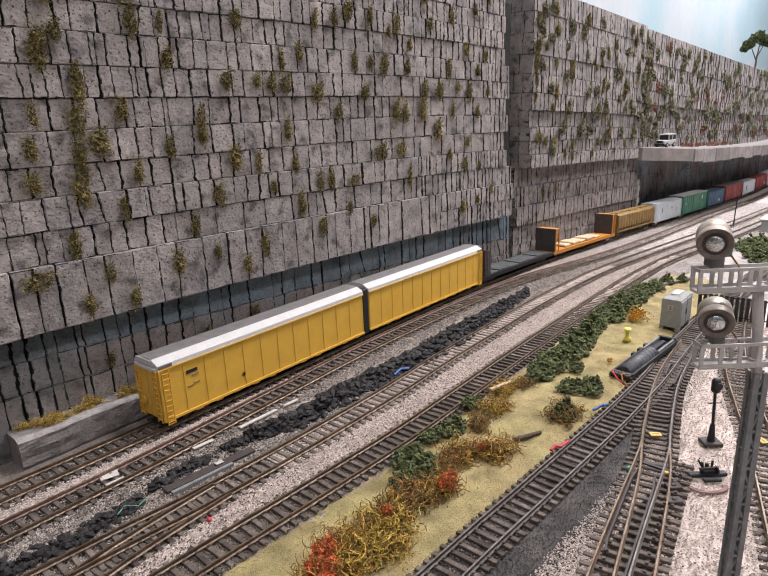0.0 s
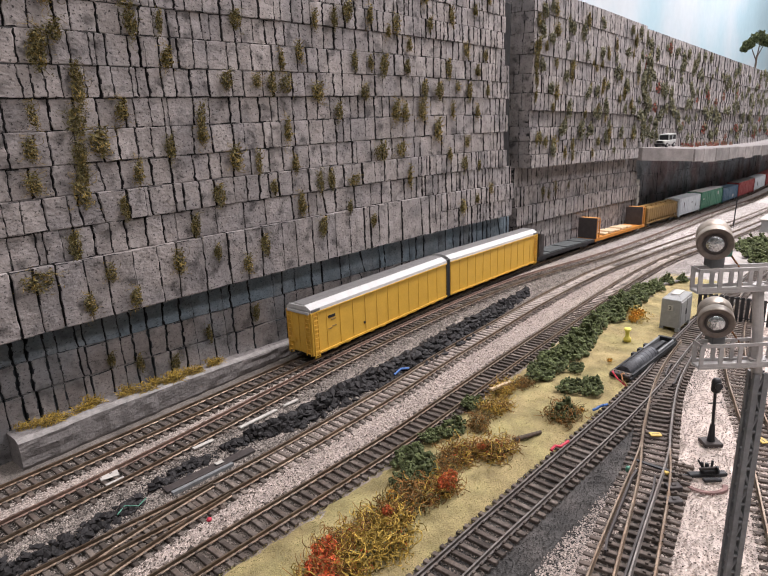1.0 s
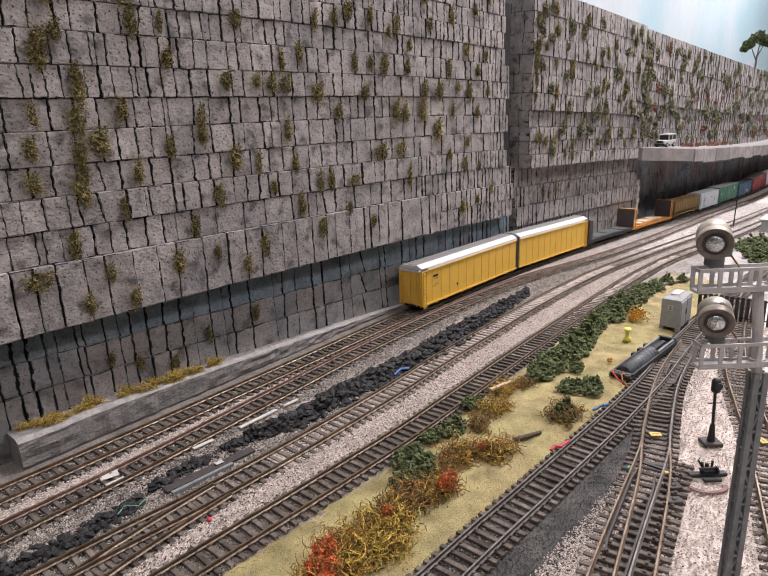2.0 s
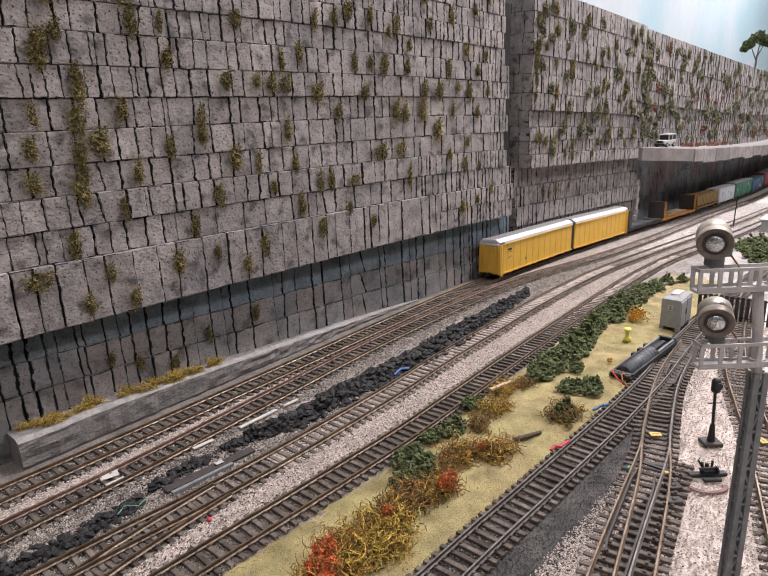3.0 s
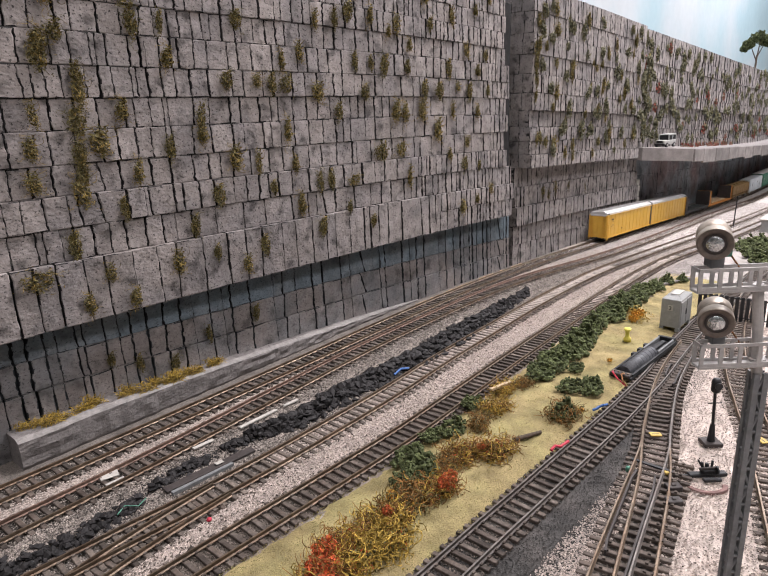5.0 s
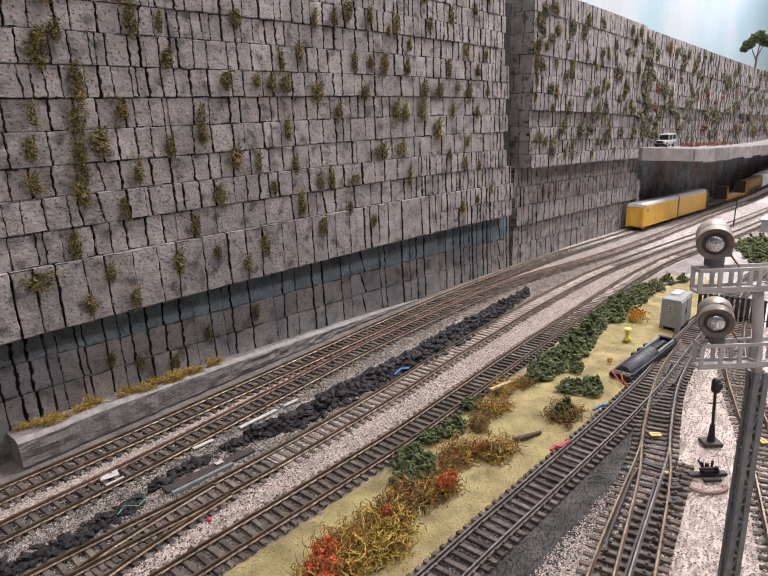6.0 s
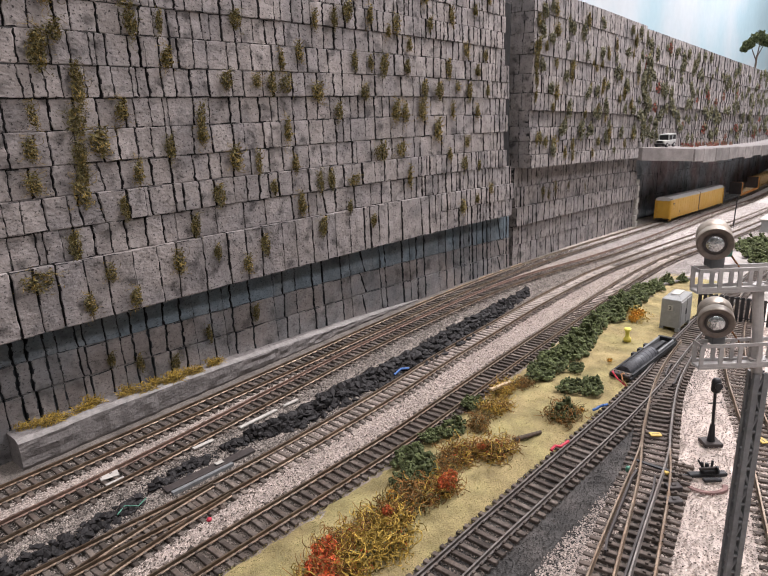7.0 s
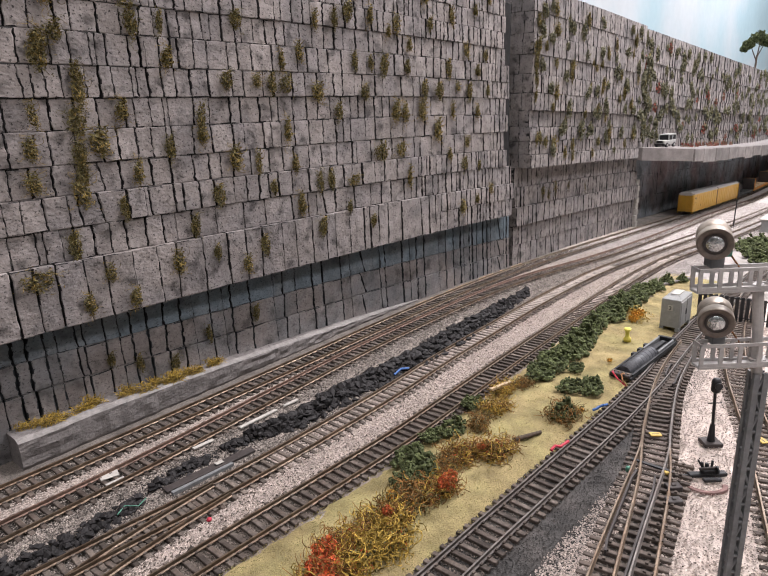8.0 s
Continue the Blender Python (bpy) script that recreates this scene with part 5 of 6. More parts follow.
def hopper_car(length, label):
    root = thing("hopper_car", Matrix.Identity(4), label, "railway car", "freight cars")
    L, W, H = length / 2 - 0.002, 0.0155, 0.0445
    bm = bmesh.new()
    ring = []
    for x in (-L + 0.004, L - 0.004):
        ring.append([bm.verts.new((x, y, z)) for y, z in ((-W, 0.018), (-W - 0.0002, H - 0.004), (-W + 0.004, H - 0.0005), (W - 0.004, H - 0.0005), (W + 0.0002, H - 0.004), (W, 0.018), (0.005, 0.009), (-0.005, 0.009))])
    for j in range(8):
        bm.faces.new((ring[0][j], ring[1][j], ring[1][(j + 1) % 8], ring[0][(j + 1) % 8]))
    bm.faces.new(ring[0])
    bm.faces.new(ring[1][::-1])
    bmesh.ops.recalc_face_normals(bm, faces=bm.faces[:])
    part("body", bm, BUFF, root)
    part("roof_walkway", boxes([(-L + 0.004, L - 0.004, -0.0045, 0.0045, H + 0.0002, H + 0.0014)]), BUFF, root)
    for i in range(6):
        x = -L + 0.02 + (2 * L - 0.04) * i / 5
        part("hatch", boxes([(x - 0.006, x + 0.006, -0.009, -0.0047, H - 0.0005, H + 0.0010)], 0.0003), BUFF, root)
    for sy in (-1, 1):
        part("side_sill", boxes([(-L, L, sy * W - 0.001, sy * W + 0.001, 0.0105, 0.0130)]), BUFF, root)
        for i in range(15):
            x = -L + 0.005 + (2 * L - 0.010) * i / 14
            part("rib", boxes([(x - 0.0005, x + 0.0005, sy * W - 0.0006, sy * W + 0.0008, 0.012, H - 0.003)]), BUFF, root)
        for sx in (-1, 1):
            ladder(root, sx * (L - 0.001), sy * (W + 0.0004), 0.005, H - 0.002, BUFF)
    for x in (-L, L):
        part("end_frame", boxes([(x - 0.0008, x + 0.0008, -W, W, 0.010, 0.0125)] + [(x - 0.0008, x + 0.0008, y - 0.0006, y + 0.0006, 0.0125, H - 0.002) for y in (-W + 0.001, -0.005, 0.005, W - 0.001)]), BUFF, root)
    for x in (-0.045, 0.0, 0.045):
        part("discharge_gate", boxes([(x - 0.008, x + 0.008, -0.006, 0.006, 0.004, 0.0088)], 0.0006), BLACK, root)
    for x in (-L * 0.74, L * 0.74):
        bogie(root, x)
    return root


def flat_car(name, length, mat, deck_mat, label, bulk, framed=False, load=False):
    root = thing(name, Matrix.Identity(4), label, "railway car", "freight cars")
    L, W = length / 2 - 0.001, 0.0155
    part("deck", boxes([(-L, L, -W, W, 0.0085, 0.0118)], 0.0004), deck_mat, root)
    for sy in (-1, 1):
        part("side_sill", boxes([(-L, L, sy * W - 0.0008, sy * W + 0.0008, 0.0070, 0.0124)]), mat, root)
        for i in range(11):
            x = -L + 0.012 + (2 * L - 0.024) * i / 10
            part("stake_pocket", boxes([(x - 0.0010, x + 0.0010, sy * W - 0.0008, sy * W + 0.0014, 0.0078, 0.0118)]), mat, root)
    for i in range(6 if not framed else 0):
        x = -L + 0.03 + (2 * L - 0.06) * i / 5
        part("deck_plate", boxes([(x - 0.013, x + 0.013, -W + 0.002, W - 0.002, 0.0118, 0.0130 + 0.0008 * (i % 2))], 0.0003), FLAT_GREY, root)
    for x in bulk:
        s = 1
        part("bulkhead", boxes([(x - 0.0022, x + 0.0002, -W - 0.0010, W + 0.0010, 0.0118, 0.0474)], 0.0004), BULKHEAD, root, "dark bulkhead plate")
        frame_mat = ORANGE if framed else BULKHEAD
        for sy in (-1, 1):
            part("bulkhead_post", boxes([(x + s * 0.002 - 0.0014, x + s * 0.002 + 0.0014, sy * W - 0.0012, sy * W + 0.0008, 0.0118, 0.0465)], 0.0003), frame_mat, root)
            part("bulkhead_brace", boxes([(x + s * 0.013 - 0.0009, x + s * 0.013 + 0.0009, sy * W - 0.0010, sy * W + 0.0006, 0.0118, 0.0455)]) if framed else boxes([(x + s * 0.004, x + s * 0.0125, sy * W - 0.0010, sy * W, 0.0118, 0.0455)]), frame_mat, root)
            if framed:
                ladder(root, x + s * 0.0075, sy * W, 0.008, 0.045, ORANGE, half=0.0048)
        part("bulkhead_cap", boxes([(min(x, x + s * 0.014), max(x, x + s * 0.014), -W, W, 0.0455, 0.0470)]) if framed else boxes([(x - 0.0015, x + 0.0015, -W, W, 0.0455, 0.0468)]), frame_mat, root)
    if load:
        for i, (x, w) in enumerate(((-0.062, 0.018), (-0.035, 0.022), (-0.008, 0.02), (0.02, 0.024), (0.05, 0.022))):
            part("load_block", boxes([(x - w / 2, x + w / 2, -W + 0.003, W - 0.004, 0.0119, 0.0158 + 0.0012 * (i % 2))], 0.0012), LOAD, root, "pale wrapped block of freight")
    for x in (-L * 0.74, L * 0.74):
        bogie(root, x)
    coupler(root, -L, -1)
    coupler(root, L, 1)
    return root


RUN = line([(0.0, 0.074), (0.5, 0.147), (1.0, 0.226), (1.5, 0.311), (3.0, 0.578), (3.5, 0.669), (4.0, 0.758), (4.5, 0.8475), (6.0, 1.118), (6.5, 1.2015), (7.0, 1.2855), (7.5, 1.3695), (8.0, 1.454)])


def riding(tail, length, t):
    """The pose of a car whose rear end runs that far ahead of the train's end at t."""
    a = RUN(t) + tail
    pts = [at(u, BACK(u), RAIL_TOP) for u in (a + length * 0.14, a + length * 0.86)]
    along = (pts[1] - pts[0]).normalized()
    across = Vector((0, 0, 1)).cross(along).normalized()
    m = Matrix((along, across, along.cross(across))).transposed().to_4x4()
    return Matrix.Translation((pts[0] + pts[1]) / 2) @ m


TRAIN = []


def train():
    half = 0.2240
    TRAIN.append((autorack("autorack", half, -1, "yellow articulated autorack rear unit with white roof edge"), 0.0, half))
    TRAIN.append((autorack("autorack", half, 1, "yellow articulated autorack front unit with white roof edge"), half + 0.009, half))
    W, K = ROOF_WHITE, BLACK
    for car, tail, ln in (
        (flat_car("flat_car", 0.203, BLACK, FLAT_GREY, "black empty flat car with a dark bulkhead", (-0.0955,)), 0.461, 0.203),
        (flat_car("bulkhead_flat_car", 0.24, ORANGE, ORANGE, "orange bulkhead flat car with a wrapped load", (-0.117, 0.103), True, True), 0.666, 0.24),
        (hopper_car(0.198, "weathered buff covered hopper car"), 0.914, 0.198),
        (box_car("box_car", 0.172, 0.0455, WHITE_CAR, "white box car with small dark markings", bars=((-0.05, 0.003, 0.024, 0.012, K), (0.012, 0.004, 0.030, 0.004, K), (0.045, 0.002, 0.02, 0.010, K))), 1.121, 0.172),
        (box_car("box_car", 0.212, 0.0495, GREEN_CAR, "dark green high box car with pale marks", roof_mat=ROOF_WHITE, bars=((0.05, 0.010, 0.034, 0.009, W), (-0.085, 0.014, 0.030, 0.002, W))), 1.296, 0.212),
        (box_car("box_car", 0.172, 0.043, BLUE_CAR, "faded blue box car with pale stencils", bars=((0.02, 0.016, 0.014, 0.008, W),)), 1.512, 0.172),
        (box_car("box_car", 0.205, 0.0485, RED_CAR, "dark red high box car", roof_mat=ROOF_GREY), 1.688, 0.205),
        (box_car("box_car", 0.158, 0.044, WHITE_CAR, "short white box car with a dark emblem", bars=((-0.04, 0.008, 0.02, 0.012, K),)), 1.897, 0.158),
        (box_car("box_car", 0.172, 0.044, RED_CAR, "short red box car with a white square", bars=((0.04, 0.01, 0.014, 0.010, W),)), 2.060, 0.172),
        (box_car("box_car", 0.17, 0.044, WHITE_CAR, "pale box car near the head of the train"), 2.236, 0.17),
    ):
        TRAIN.append((car, tail, ln))


# ---- signal and lineside things ----
RUSTY_WIRE = material("copper_wire", (0.35, 0.17, 0.08), 0.5, metal=0.4, vary=0.2)
REFLECTOR = material("mirror_reflector", (0.50, 0.52, 0.53), 0.12, metal=1.0, vary=0.3, scale=500, fine=900, bump=0.5, depth=0.0008)
COVER = material("worn_black_cover", (0.075, 0.077, 0.085), 0.5, vary=0.3, scale=90, bump=0.2)
TAG_YELLOW = material("yellow_tag", (0.55, 0.38, 0.10), 0.6, vary=0.1)
PEG_YELLOW = material("yellow_peg", (0.66, 0.58, 0.12), 0.4, vary=0.08)
BLUE_BIT = material("blue_scrap", (0.05, 0.12, 0.32), 0.5, vary=0.15)
RED_BIT = material("red_scrap", (0.5, 0.04, 0.07), 0.5, vary=0.15)
GREEN_BIT = material("green_scrap", (0.09, 0.24, 0.175), 0.5, vary=0.15)
BOX_GREY = material("grey_cabinet_paint", (0.27, 0.275, 0.27), 0.6, vary=0.1, scale=60, bump=0.1)
PALE = material("pale_card", (0.42, 0.40, 0.37), 0.8, vary=0.12)
BRICK_RED = material("red_brown_clay", (0.20, 0.125, 0.115), 0.9, vary=0.25)


def head(root, x, y, z, r):
    """A lamp head facing the viewer: hood, ring, lens, bracket."""
    turn = Matrix.Translation((x, y, z)) @ pose(0, 0, 0, 97, 0, -25)
    ring = lathe([(r * 0.58, -0.0030), (r * 0.62, 0.0006), (r * 0.93, 0.0012), (r * 0.97, 0.0010), (r * 0.98, -0.0020), (r * 0.9, -0.0024)], 40)
    ring.faces.ensure_lookup_table()
    ring.transform(turn)
    hd = part("lamp_head", ring, LAMP_FACE, root, "dark brown lamp face ring")
    hood = bmesh.new()
    rows = []
    for k in range(25):
        a = math.radians(-20 + 220 * k / 24)
        ca, sa = math.cos(a), math.sin(a)
        reach = 0.0085 * (0.35 + 0.65 * max(0.0, sa))
        rows.append([hood.verts.new((r * 1.01 * ca, r * 1.01 * sa, -0.003)), hood.verts.new((r * 1.01 * ca, r * 1.01 * sa, reach * 0.20)), hood.verts.new((r * 0.99 * ca, r * 0.99 * sa, reach * 0.25)), hood.verts.new((r * 0.99 * ca, r * 0.99 * sa, -0.003))])
    for p, q in zip(rows, rows[1:]):
        for j in range(4):
            hood.faces.new((p[j], q[j], q[(j + 1) % 4], p[(j + 1) % 4])).smooth = True
    bmesh.ops.recalc_face_normals(hood, faces=hood.faces[:])
    hood.transform(turn)
    part("hood", hood, BRASS, hd)
    back = lathe([(r * 0.985, -0.0018), (r * 0.985, -0.0115), (r * 0.9, -0.0125), (r * 0.3, -0.0135)], 36)
    back.transform(turn)
    part("housing", back, BRASS, hd, "round brass housing behind the lamp")
    cone = lathe([(r * 0.64, 0.0006), (r * 0.56, -0.0010), (r * 0.20, -0.0016)], 28)
    cone.transform(turn @ Matrix.Translation((0, 0, 0.0003)))
    part("dark_cup", cone, BULKHEAD, hd)
    lens = bmesh.new()
    bmesh.ops.create_uvsphere(lens, u_segments=20, v_segments=12, radius=r * 0.55)
    for f in lens.faces:
        f.smooth = True
    lens.transform(turn @ Matrix.Translation((0, 0, 0.0002)) @ Matrix.Diagonal((1, 1, 0.4, 1)))
    part("lens", lens, REFLECTOR, hd, "bright clear glass lens")
    part("bracket", boxes([(x + 0.0005, x + 0.0060, y + 0.002, y + 0.008, z - r * 1.60, z - r * 0.80)], 0.0004), LATTICE, root)


def platform(root, x0, x1, y0, y1, z0, z1):
    plat = part("platform", boxes([(x0, x1, y0, y1, z0 - 0.0012, z0)], 0.0002), PLATFORM, root, "pale grey platform with railing")
    for y in (y0, y1 - 0.0006):
        part("handrail", boxes([(x0, x1, y, y + 0.0006, z1 - 0.0014, z1)]), PLATFORM, plat)
        part("kick_rail", boxes([(x0, x1, y, y + 0.0006, z0, z0 + 0.0012)]), PLATFORM, plat)
        n = 6
        for i in range(n + 1):
            x = x0 + (x1 - x0 - 0.0016) * i / n
            part("baluster", boxes([(x, x + 0.0016, y - 0.0001, y + 0.0007, z0, z1 - 0.0002)]), PLATFORM, plat)
    for x in (x0, x1 - 0.0006):
        part("handrail", boxes([(x, x + 0.0006, y0, y1, z1 - 0.0014, z1)]), PLATFORM, plat)


def signal_mast():
    y0 = 0.2275
    root = thing("signal_mast", pose(0, 0, 0), "grey lattice signal mast with two lamp heads and platforms", "signal")
    base_z = at(0.16, 0.415).z
    top = 0.113
    posts = []
    for sx in (-1, 1):
        for sy in (-1, 1):
            a = Vector((0.1540 + sx * 0.0022, y0 + 0.004 + sy * 0.0020, base_z))
            b = Vector((0.1550 + sx * 0.0019, y0 + 0.004 + sy * 0.0018, top))
            leg = boxes([(-0.0012, 0.0012, -0.0009, 0.0009, 0.0, 1.0)])
            for vtx in leg.verts:
                p = a.lerp(b, vtx.co.z)
                vtx.co = Vector((p.x + vtx.co.x, p.y + vtx.co.y, p.z))
            part("corner_post", leg, LATTICE, root)
            posts.append((a, b))
    n = 13
    for (p, q) in ((0, 2), (1, 3), (0, 1), (2, 3)):
        for i in range(n):
            t0, t1 = i / n, (i + 1) / n
            j, k = (q, p) if i % 2 else (p, q)
            a, b = posts[j][0].lerp(posts[j][1], t0), posts[k][0].lerp(posts[k][1], t1)
            part("lattice_bar", tube(bmesh.new(), a, b, 0.0007, sides=5), LATTICE, root)
            a = posts[p][0].lerp(posts[p][1], t0)
            b = posts[q][0].lerp(posts[q][1], t0)
            part("gusset", tube(bmesh.new(), a, b, 0.0008, sides=5), LATTICE, root)
    part("base_plate", boxes([(0.149, 0.159, y0 - 0.001, y0 + 0.009, base_z - 0.002, base_z + 0.001)], 0.0004), LATTICE, root)
    part("post", tube(bmesh.new(), (0.1545, y0 + 0.004, 0.110), (0.1500, y0 + 0.004, 0.1515), 0.0021, sides=16), PLATFORM, root, "round grey upper post")
    part("collar", tube(bmesh.new(), (0.1538, y0 + 0.004, 0.1170), (0.1535, y0 + 0.004, 0.1195), 0.0032, sides=16), PLATFORM, root)
    platform(root, 0.1236, 0.172, y0, y0 + 0.0065, 0.1505, 0.1594)
    platform(root, 0.1275, 0.176, y0, y0 + 0.0065, 0.1180, 0.1276)
    part("terminal", boxes([(0.1365, 0.1395, y0 + 0.006, y0 + 0.009, 0.1625, 0.1685)], 0.0004), GREEN_BIT, root, "small green wire terminal")
    head(root, 0.1290, y0 + 0.001, 0.1694, 0.0066)
    head(root, 0.1330, y0 + 0.001, 0.1369, 0.0067)
    for z, x in ((0.1694, 0.129), (0.1369, 0.133)):
        for k in range(2):
            bm = bmesh.new()
            pts = [Vector((x + 0.007, y0 + 0.006, z - 0.002 - 0.001 * k)), Vector((x + 0.010, y0 + 0.007, z - 0.006)), Vector((x + 0.0135, y0 + 0.006, z - 0.011)), Vector((x + 0.0145 + 0.001 * k, y0 + 0.006, z - 0.0185))]
            for a, b in zip(pts, pts[1:]):
                tube(bm, a, b, 0.0004, sides=5)
            part("wire", bm, RUSTY_WIRE if k else LATTICE, root)


def dwarf_signal():
    p = at(0.307, 0.3708)
    root = thing("dwarf_signal", Matrix.Translation(p + Vector((0, 0, 0.001))), "small black signal lamp on a slim pole with square base", "signal")
    part("base", boxes([(-0.0062, 0.0062, -0.0052, 0.0052, 0, 0.003)], 0.0004), BULKHEAD, root)
    part("foot", tube(bmesh.new(), (0, 0, 0.003), (0, 0, 0.0155), 0.0026, 0.0014, 12), BLACK, root)
    part("pole", tube(bmesh.new(), (0, 0, 0.0155), (-0.0008, 0, 0.040), 0.0010, sides=10), BLACK, root)
    part("crossbar", tube(bmesh.new(), (-0.0046, 0, 0.0315), (0.0046, 0, 0.0315), 0.0004, sides=6), BLACK, root)
    hd = lathe([(0.0016, -0.005), (0.0030, -0.0035), (0.0030, 0.0035), (0.0022, 0.0052), (0.0008, 0.0056)], 20)
    hd.transform(Matrix.Translation((-0.0010, -0.0006, 0.0445)))
    part("lamp_head", hd, BLACK, root)
    part("lamp_ring", tube(bmesh.new(), (-0.001, -0.0045, 0.0455), (-0.001, -0.0030, 0.0455), 0.0024, sides=18), BLACK, root)


def equipment_box():
    m = Matrix.Translation(at(0.5535, 0.2755, 0.003)) @ pose(0, 0, 0, 0, 0, HEADING)
    root = thing("equipment_cabinet", m, "grey lineside equipment cabinet numbered three", "cabinet")
    root_w, d2, hh = 0.0205, 0.0098, 0.0330
    bm = boxes([(-root_w, root_w, -d2, d2, 0.003, hh)], 0.0005)
    for vtx in bm.verts:
        if vtx.co.z > 0.02:
            vtx.co.x *= 0.98
            vtx.co.y *= 0.98
    part("body", bm, BOX_GREY, root)
    lid = boxes([(-root_w, root_w, -d2, d2, hh, hh + 0.003)], 0.0003)
    for vtx in lid.verts:
        k = 0.97 if vtx.co.z < hh + 0.001 else 0.60
        vtx.co.x *= k
        vtx.co.y *= k
    part("roof", lid, BOX_GREY, root)
    part("roof_cap", boxes([(-0.010, 0.010, -0.0045, 0.0045, hh + 0.003, hh + 0.0042)], 0.0003), PALE, root)
    for sx in (-1, 1):
        for sy in (-1, 1):
            part("foot", boxes([(sx * root_w * 0.86 - 0.003, sx * root_w * 0.86 + 0.003, sy * d2 * 0.8 - 0.002, sy * d2 * 0.8 + 0.002, -0.001, 0.003)]), BOX_GREY, root)
    x = -root_w * 0.985 - 0.0006
    sign = part("number_plate", boxes([(x, x + 0.0005, -0.0022, 0.0028, 0.0212, 0.0272)]), PALE, root, "pale plate with a dark numeral")
    cu = bpy.data.curves.new("numeral", "FONT")
    cu.body, cu.size, cu.extrude, cu.align_x = "3", 0.0062, 0.0001, "CENTER"
    t = bpy.data.objects.new("numeral", cu)
    me = bpy.data.meshes.new_from_object(t)
    bpy.data.objects.remove(t)
    me.materials.append(BLACK)
    num = new("numeral", me)
    num.parent = sign
    num.matrix_basis = Matrix.Translation((x - 0.0003, 0.0003, 0.0221)) @ Matrix(((0, 0, -1, 0), (-1, 0, 0, 0), (0, 1, 0, 0), (0, 0, 0, 1)))
    for sy in (-1,):
        part("door", boxes([(-root_w * 0.9, -0.001, sy * d2 - 0.0006, sy * d2 + 0.0004, 0.005, hh - 0.002)], 0.0002), BOX_GREY, root)
        part("door", boxes([(0.001, root_w * 0.9, sy * d2 - 0.0006, sy * d2 + 0.0004, 0.005, hh - 0.002)], 0.0002), BOX_GREY, root)
        part("door_handle", boxes([(-0.003, -0.0015, sy * d2 - 0.0014, sy * d2 - 0.0004, 0.015, 0.021)]), BLACK, root)


def point_motor():
    m = Matrix.Translation(at(0.427, 0.2865, 0.0035)) @ pose(0, 0, 0, 0, 0, HEADING - 3)
    root = thing("point_motor", m, "dark grey point motor with half-round coil cover", "machine")
    part("base", boxes([(-0.055, 0.055, -0.0095, 0.0095, 0, 0.003)], 0.0005), BLACK, root)
    bm = bmesh.new()
    prof = [(0.0062 * math.cos(math.pi * k / 12), 0.003 + 0.0062 * math.sin(math.pi * k / 12)) for k in range(13)]
    a = [bm.verts.new((-0.047, y, z)) for y, z in prof]
    b = [bm.verts.new((0.012, y, z)) for y, z in prof]
    for j in range(12):
        bm.faces.new((a[j], a[j + 1], b[j + 1], b[j])).smooth = True
    bm.faces.new(a)
    bm.faces.new(b[::-1])
    bmesh.ops.recalc_face_normals(bm, faces=bm.faces[:])
    part("coil_cover", bm, COVER, root, "ribbed grey half-round cover")
    for k in range(9):
        x = -0.044 + 0.0065 * k
        rb = lathe([(0.0063, -0.0004), (0.0065, 0.0), (0.0063, 0.0004)], 20)
        rb.transform(Matrix.Translation((x, 0, 0.003)) @ pose(0, 0, 0, 0, 90, 0))
        bmesh.ops.bisect_plane(rb, geom=rb.verts[:] + rb.edges[:] + rb.faces[:], plane_co=(0, 0, 0.003), plane_no=(0, 0, -1), clear_outer=True)
        part("cover_rib", rb, COVER, root)
    for sy in (-1, 1):
        part("side_rail", boxes([(0.012, 0.052, sy * 0.0068 - 0.001, sy * 0.0068 + 0.001, 0.003, 0.0065)], 0.0003), LATTICE, root)
        part("long_edge", boxes([(-0.05, 0.052, sy * 0.0085 - 0.0008, sy * 0.0085 + 0.0008, 0.003, 0.0045)]), BLACK, root)
    part("end_stop", boxes([(0.050, 0.054, -0.008, 0.008, 0.003, 0.0072)], 0.0004), BLACK, root)
    part("slide", boxes([(0.018, 0.045, -0.002, 0.002, 0.003, 0.0055)], 0.0004), BLACK, root)
    part("terminal_block", boxes([(-0.057, -0.049, -0.0085, 0.0085, 0.003, 0.0056)], 0.0005), BULKHEAD, root)
    for k in range(4):
        part("terminal_screw", tube(bmesh.new(), (-0.053, -0.006 + 0.004 * k, 0.0056), (-0.053, -0.006 + 0.004 * k, 0.0064), 0.0012, sides=10), RAIL, root)
    for k, mm in enumerate((RED_BIT, RUSTY_WIRE)):
        bm = bmesh.new()
        pts = [Vector((-0.055, 0.006 - 0.010 * k, 0.006)), Vector((-0.062, 0.004 - 0.008 * k, 0.0085)), Vector((-0.066, -0.003 - 0.004 * k, 0.005)), Vector((-0.066, -0.010 - 0.001 * k, 0.0005))]
        for a, b in zip(pts, pts[1:]):
            tube(bm, a, b, 0.0006, sides=6)
        part("wire", bm, mm, root)
    for k in range(3):
        part("side_lug", boxes([(0.0 + 0.014 * k, 0.005 + 0.014 * k, 0.0095, 0.0135, 0.0, 0.0035)], 0.0004), BLACK, root)


